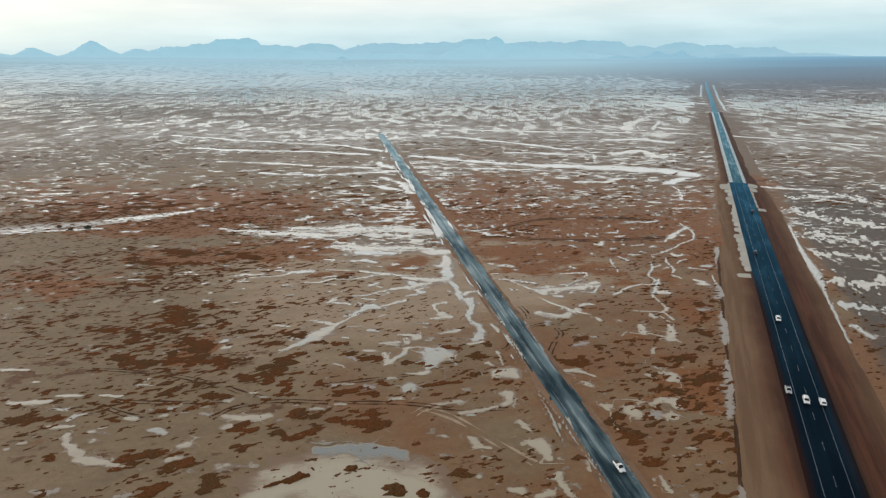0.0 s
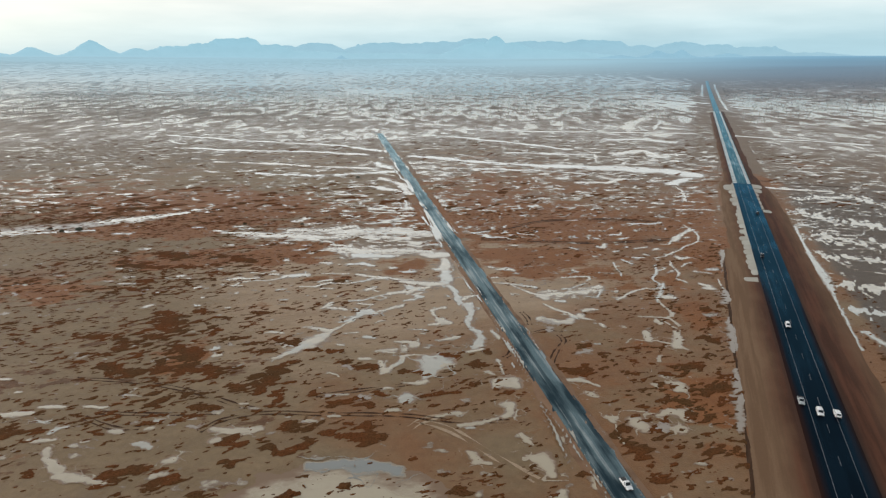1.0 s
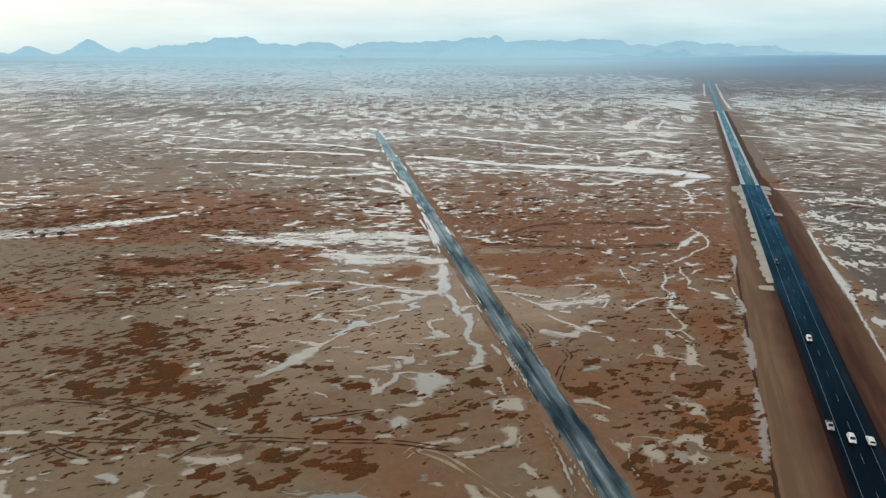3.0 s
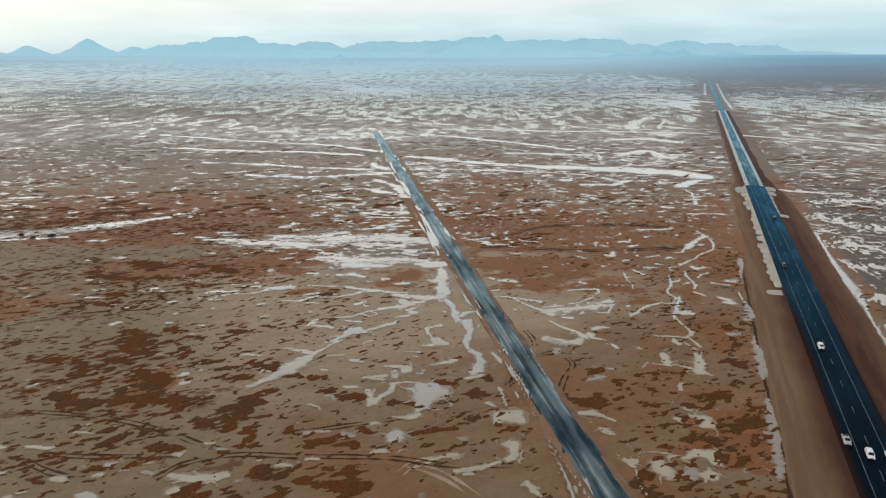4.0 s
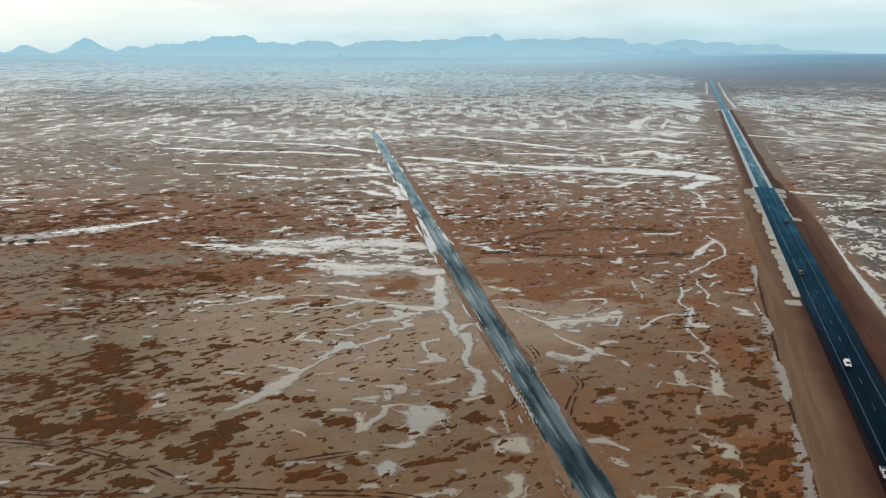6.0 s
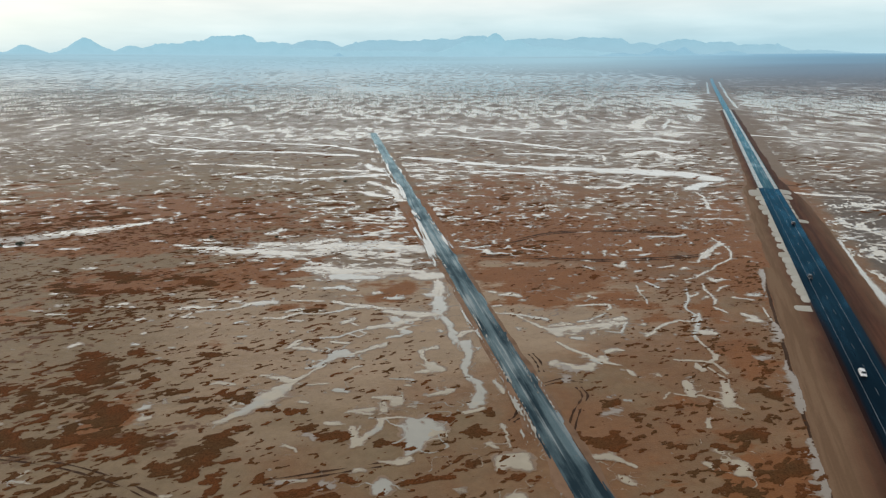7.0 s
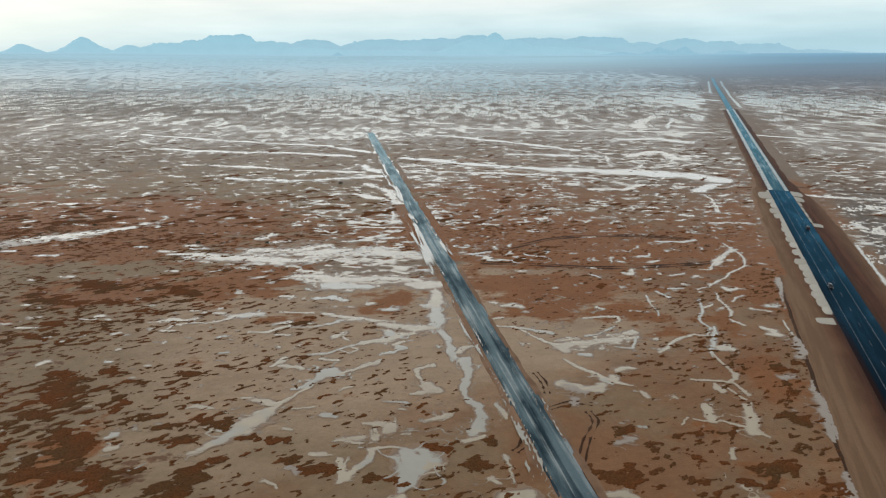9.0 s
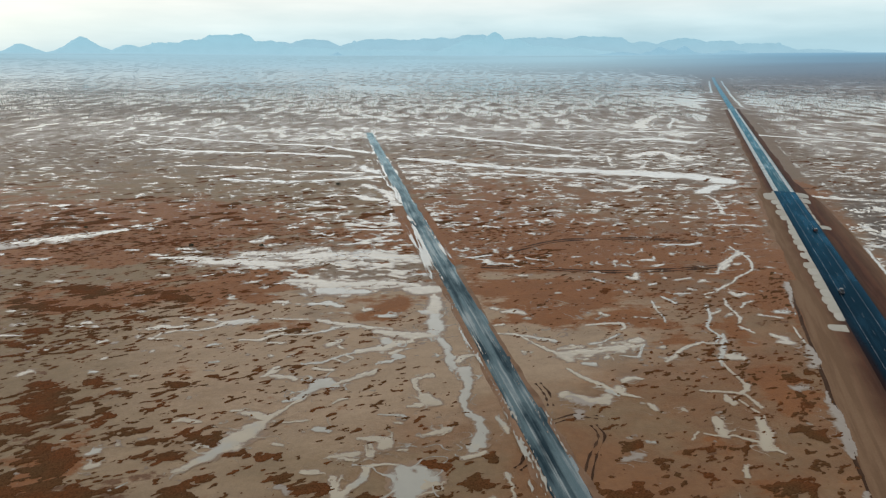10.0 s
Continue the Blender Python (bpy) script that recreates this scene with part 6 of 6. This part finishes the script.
def quad(a, b, c, d, thick=0.02):
    """A pane through four corners, with thickness."""
    bm = bmesh.new()
    n = (Vector(b) - Vector(a)).cross(Vector(d) - Vector(a)).normalized() * thick
    low, up = [bm.verts.new(Vector(p) - n) for p in (a, b, c, d)], [bm.verts.new(Vector(p) + n) for p in (a, b, c, d)]
    bm.faces.new(up), bm.faces.new(low[::-1])
    for i in range(4):
        j = (i + 1) % 4
        bm.faces.new((low[i], low[j], up[j], up[i]))
    return bm


def vehicle(name, paint, label, category, pickup):
    """A car that faces +y, on its wheels at z = 0."""
    car = new(name)
    tagged(car, label, category, group="traffic on the highway")
    n = 2.62 if pickup else 2.42
    part("body", hull([(-n, 0.80, 0.80, 0.48, 0.92), (-n + 0.12, 0.92, 0.90, 0.38, 1.02), (-1.2, 0.94, 0.92, 0.34, 1.04), (0.9, 0.94, 0.92, 0.34, 1.04),
                       (n - 0.75, 0.93, 0.88, 0.36, 0.98), (n - 0.12, 0.88, 0.80, 0.40, 0.86), (n, 0.74, 0.70, 0.48, 0.74)]), paint, car)
    back, top = (-0.55, 1.72) if pickup else (-n + 0.22, 1.70)
    part("cabin", hull([(back, 0.86, 0.80, 0.98, 1.10), (back + 0.28, 0.87, 0.72, 0.98, top - 0.06), (back + 0.6, 0.88, 0.70, 0.98, top), (0.35, 0.88, 0.70, 0.98, top),
                        (0.62, 0.88, 0.71, 0.98, top - 0.07), (1.28, 0.86, 0.80, 0.98, 1.08)]), paint, car)
    part("windscreen", quad((-0.74, 1.30, 1.09), (0.74, 1.30, 1.09), (0.63, 0.64, top - 0.06), (-0.63, 0.64, top - 0.06)), M_GLASS, car)
    part("rear_window", quad((0.70, back - 0.03, 1.13), (-0.70, back - 0.03, 1.13), (-0.62, back + 0.25, top - 0.08), (0.62, back + 0.25, top - 0.08)), M_GLASS, car)
    for e in (-1, 1):
        for y0, y1 in ((back + 0.35, -0.02 if not pickup else 0.05), (0.08 if not pickup else 0.14, 0.85)):
            if y1 - y0 > 0.3:
                part("side_window", quad((e * 0.895, y0, 1.10), (e * 0.895, y1 + 0.12, 1.10), (e * 0.755, min(y1, 0.55), top - 0.12), (e * 0.755, y0 + 0.05, top - 0.12)), M_GLASS, car)
        part("wing_mirror", bevelled_box((0.20, 0.10, 0.15), (e * 1.03, 0.92, 1.12), 0.03), paint, car)
        part("headlight", bevelled_box((0.34, 0.10, 0.16), (e * 0.62, n - 0.06, 0.74), 0.03), M_LAMP, car)
        part("tail_light", bevelled_box((0.20, 0.08, 0.30), (e * 0.76, -n + 0.03, 0.84), 0.03), M_TAIL, car)
        for y in (-1.45, 1.50):
            wheel = part("wheel", wheel_mesh(0.37, 0.24, 0.22), M_TYRE, car)
            wheel.matrix_basis = pose(e * 0.84, y, 0.37, 0, 0, 0 if e > 0 else 180)
            part("rim", wheel_mesh(0.23, 0.05, 0.05), M_RIM, wheel).matrix_basis = pose(0.115, 0, 0)
    part("front_bumper", bevelled_box((1.70, 0.22, 0.24), (0, n - 0.02, 0.50), 0.06), M_TRIM, car)
    part("rear_bumper", bevelled_box((1.70, 0.20, 0.22), (0, -n + 0.02, 0.52), 0.06), M_TRIM, car)
    part("grille", bevelled_box((0.80, 0.06, 0.18), (0, n - 0.01, 0.72), 0.02), M_TRIM, car)
    if pickup:
        part("load_bed", bevelled_box((1.52, 1.75, 0.04), (0, -1.62, 1.055), 0.01), M_TRIM, car, "dark open load bed")
    return car


def wheel_mesh(radius, width, dish):
    bm = bmesh.new()
    bmesh.ops.create_cone(bm, cap_ends=True, segments=18, radius1=radius, radius2=radius * 0.97, depth=width, matrix=Matrix.Rotation(math.pi / 2, 4, "Y"))
    rim = [e for e in bm.edges if len(e.link_faces) == 2 and any(len(f.verts) > 4 for f in e.link_faces)]
    bmesh.ops.bevel(bm, geom=rim, offset=width * 0.15, segments=1, affect="EDGES")
    return bm


def on_highway(s, side, away):
    p = along(HWY_0, HWY, s, side, 1.285)
    return pose(*p, 0, 0, -math.degrees(math.atan2(HWY.x, HWY.y)) + (0 if away else 180))


suv = vehicle("car", M_WHITE, "white station wagon driving on the wet highway", "car", False)
suv.matrix_basis = on_highway(-7.3, -1.0, False)
tagged(copy_thing(suv, on_highway(-6.5, 4.1, True)), "white station wagon keeping to the highway's edge line")
tagged(copy_thing(suv, on_highway(67, -1.9, False)), "white car on the wet stretch of highway")
silver = vehicle("pickup_truck", M_SILVER, "silver pickup truck with a dark bed on the paved shoulder", "pickup truck", True)
silver.matrix_basis = on_highway(-1.6, -5.8, False)
dark = vehicle("car", M_DARK, "dark blue car beside the concrete apron", "car", False)
dark.matrix_basis = on_highway(172, -3.1, False)
tagged(copy_thing(dark, on_highway(285, 3.4, True)), "dark car near the start of the causeway")
white = vehicle("pickup_truck", M_WHITE, "white pickup truck on the old muddy road", "pickup truck", True)
white.matrix_basis = pose(51.3, 157.0, 0.49, 0, 0, 180 + math.degrees(math.atan2(-TRK.x, TRK.y)))
del white["group"]


# ---- bushes that stand in the far pools ----
M_LEAF = plain_material("dusty_dark_leaves", (0.045, 0.050, 0.026), 0.8, vary=0.4)
M_BARK = plain_material("grey_bark", (0.10, 0.075, 0.055), 0.9, vary=0.3)


def bush(x, y, size, seed):
    rng = random.Random(seed)
    ob = new("bush")
    tagged(ob, "dark dusty bush standing in a shallow pool", "bush", group="bushes on the plain")
    bm = bmesh.new()
    for k in range(7):
        a, lean = rng.uniform(0, 6.3), rng.uniform(0.2, 0.7)
        tip = Vector((math.cos(a) * lean, math.sin(a) * lean, rng.uniform(0.6, 0.9))) * size
        n = Vector((-math.sin(a), math.cos(a), 0)) * 0.03 * size
        low = [bm.verts.new(v) for v in (n, -n, Vector((0, 0, 0.06 * size)))]
        top = [bm.verts.new(tip + v * 0.3) for v in (n, -n, Vector((0, 0, 0.06 * size)))]
        for i in range(3):
            j = (i + 1) % 3
            bm.faces.new((low[i], low[j], top[j], top[i]))
    part("stem", bm, M_BARK, ob)
    bm = bmesh.new()
    for k in range(260):
        a, r, h = rng.uniform(0, 6.3), rng.random() ** 0.6, rng.uniform(0.25, 1.0)
        c = Vector((math.cos(a) * r * 0.9, math.sin(a) * r * 0.9, h * (1.05 - 0.35 * r))) * size
        d = Vector((rng.uniform(-1, 1), rng.uniform(-1, 1), rng.uniform(-0.6, 0.6))).normalized() * 0.16 * size
        e = d.orthogonal().normalized() * 0.08 * size
        bm.faces.new([bm.verts.new(c + v) for v in (-d, e, d, -e)])
    part("crown", bm, M_LEAF, ob)
    ob.matrix_basis = pose(x, y, 0.05)


bush(-245, 421, 2.6, 1)
bush(-255, 418, 1.8, 2)
bush(-266, 424, 1.5, 3)
bush(-138, 437, 1.4, 4)
bush(-98, 437, 1.3, 5)
bush(-219, 476, 1.3, 6)
bush(-81, 609, 2.0, 7)


# ---- growth on the flooded far plain, past counting ----
def build_far_shrubs():
    """Low thorny bushes that stand in the sheets of water, each an uneven clump."""
    rng = np.random.default_rng(77)
    n = 34000
    y = 1.0 / rng.triangular(1 / 3400, 1 / 1900, 1 / 1050, n)
    x = y * rng.uniform(-0.80, 0.72, n)
    keep = (np.abs(side_of(x, y, HWY_0, HWY)) > 40) & (fbm(x / 260, y / 500, 91, 3) + 0.25 * rng.random(n) > 0.50 + 0.12 * smooth(0.2, 0.5, x / y))
    x, y = x[keep], y[keep]
    n = len(x)
    wide = rng.uniform(0.6, 1.4, n) * (0.35 + y / 2300)
    tall = np.minimum(wide * rng.uniform(0.8, 1.5, n), 4.6)
    z = plain_height(x, y)
    verts, faces = [], []
    for k in range(5):
        a = 2 * math.pi * k / 5 + rng.uniform(-0.4, 0.4, n)
        r = wide * rng.uniform(0.65, 1.15, n)
        verts.append(np.stack([x + r * np.cos(a), y + r * np.sin(a), z + tall * rng.uniform(0.30, 0.62, n)], 1))
    verts.append(np.stack([x, y, z], 1))
    verts.append(np.stack([x + wide * rng.uniform(-0.3, 0.3, n), y, z + tall], 1))
    verts = np.stack(verts, 1).reshape(-1, 3)
    for k in range(5):
        j = (k + 1) % 5
        faces += [(j, k, 5), (k, j, 6)]
    faces = (np.array(faces)[None] + 7 * np.arange(n)[:, None, None]).reshape(-1, 3)
    mesh = bpy.data.meshes.new("far_shrubs")
    mesh.from_pydata(verts.tolist(), [], faces.tolist())
    mesh.materials.append(M_FAR_SHRUB)
    tagged(new("far_shrubs", mesh), "far dark thorny bushes dotted over flooded ground", "shrubs", kind="stuff")


M_FAR_SHRUB = plain_material("dusty_thorn_leaves", (0.105, 0.100, 0.080), 0.9, vary=0.4, scale=0.4)
build_far_shrubs()
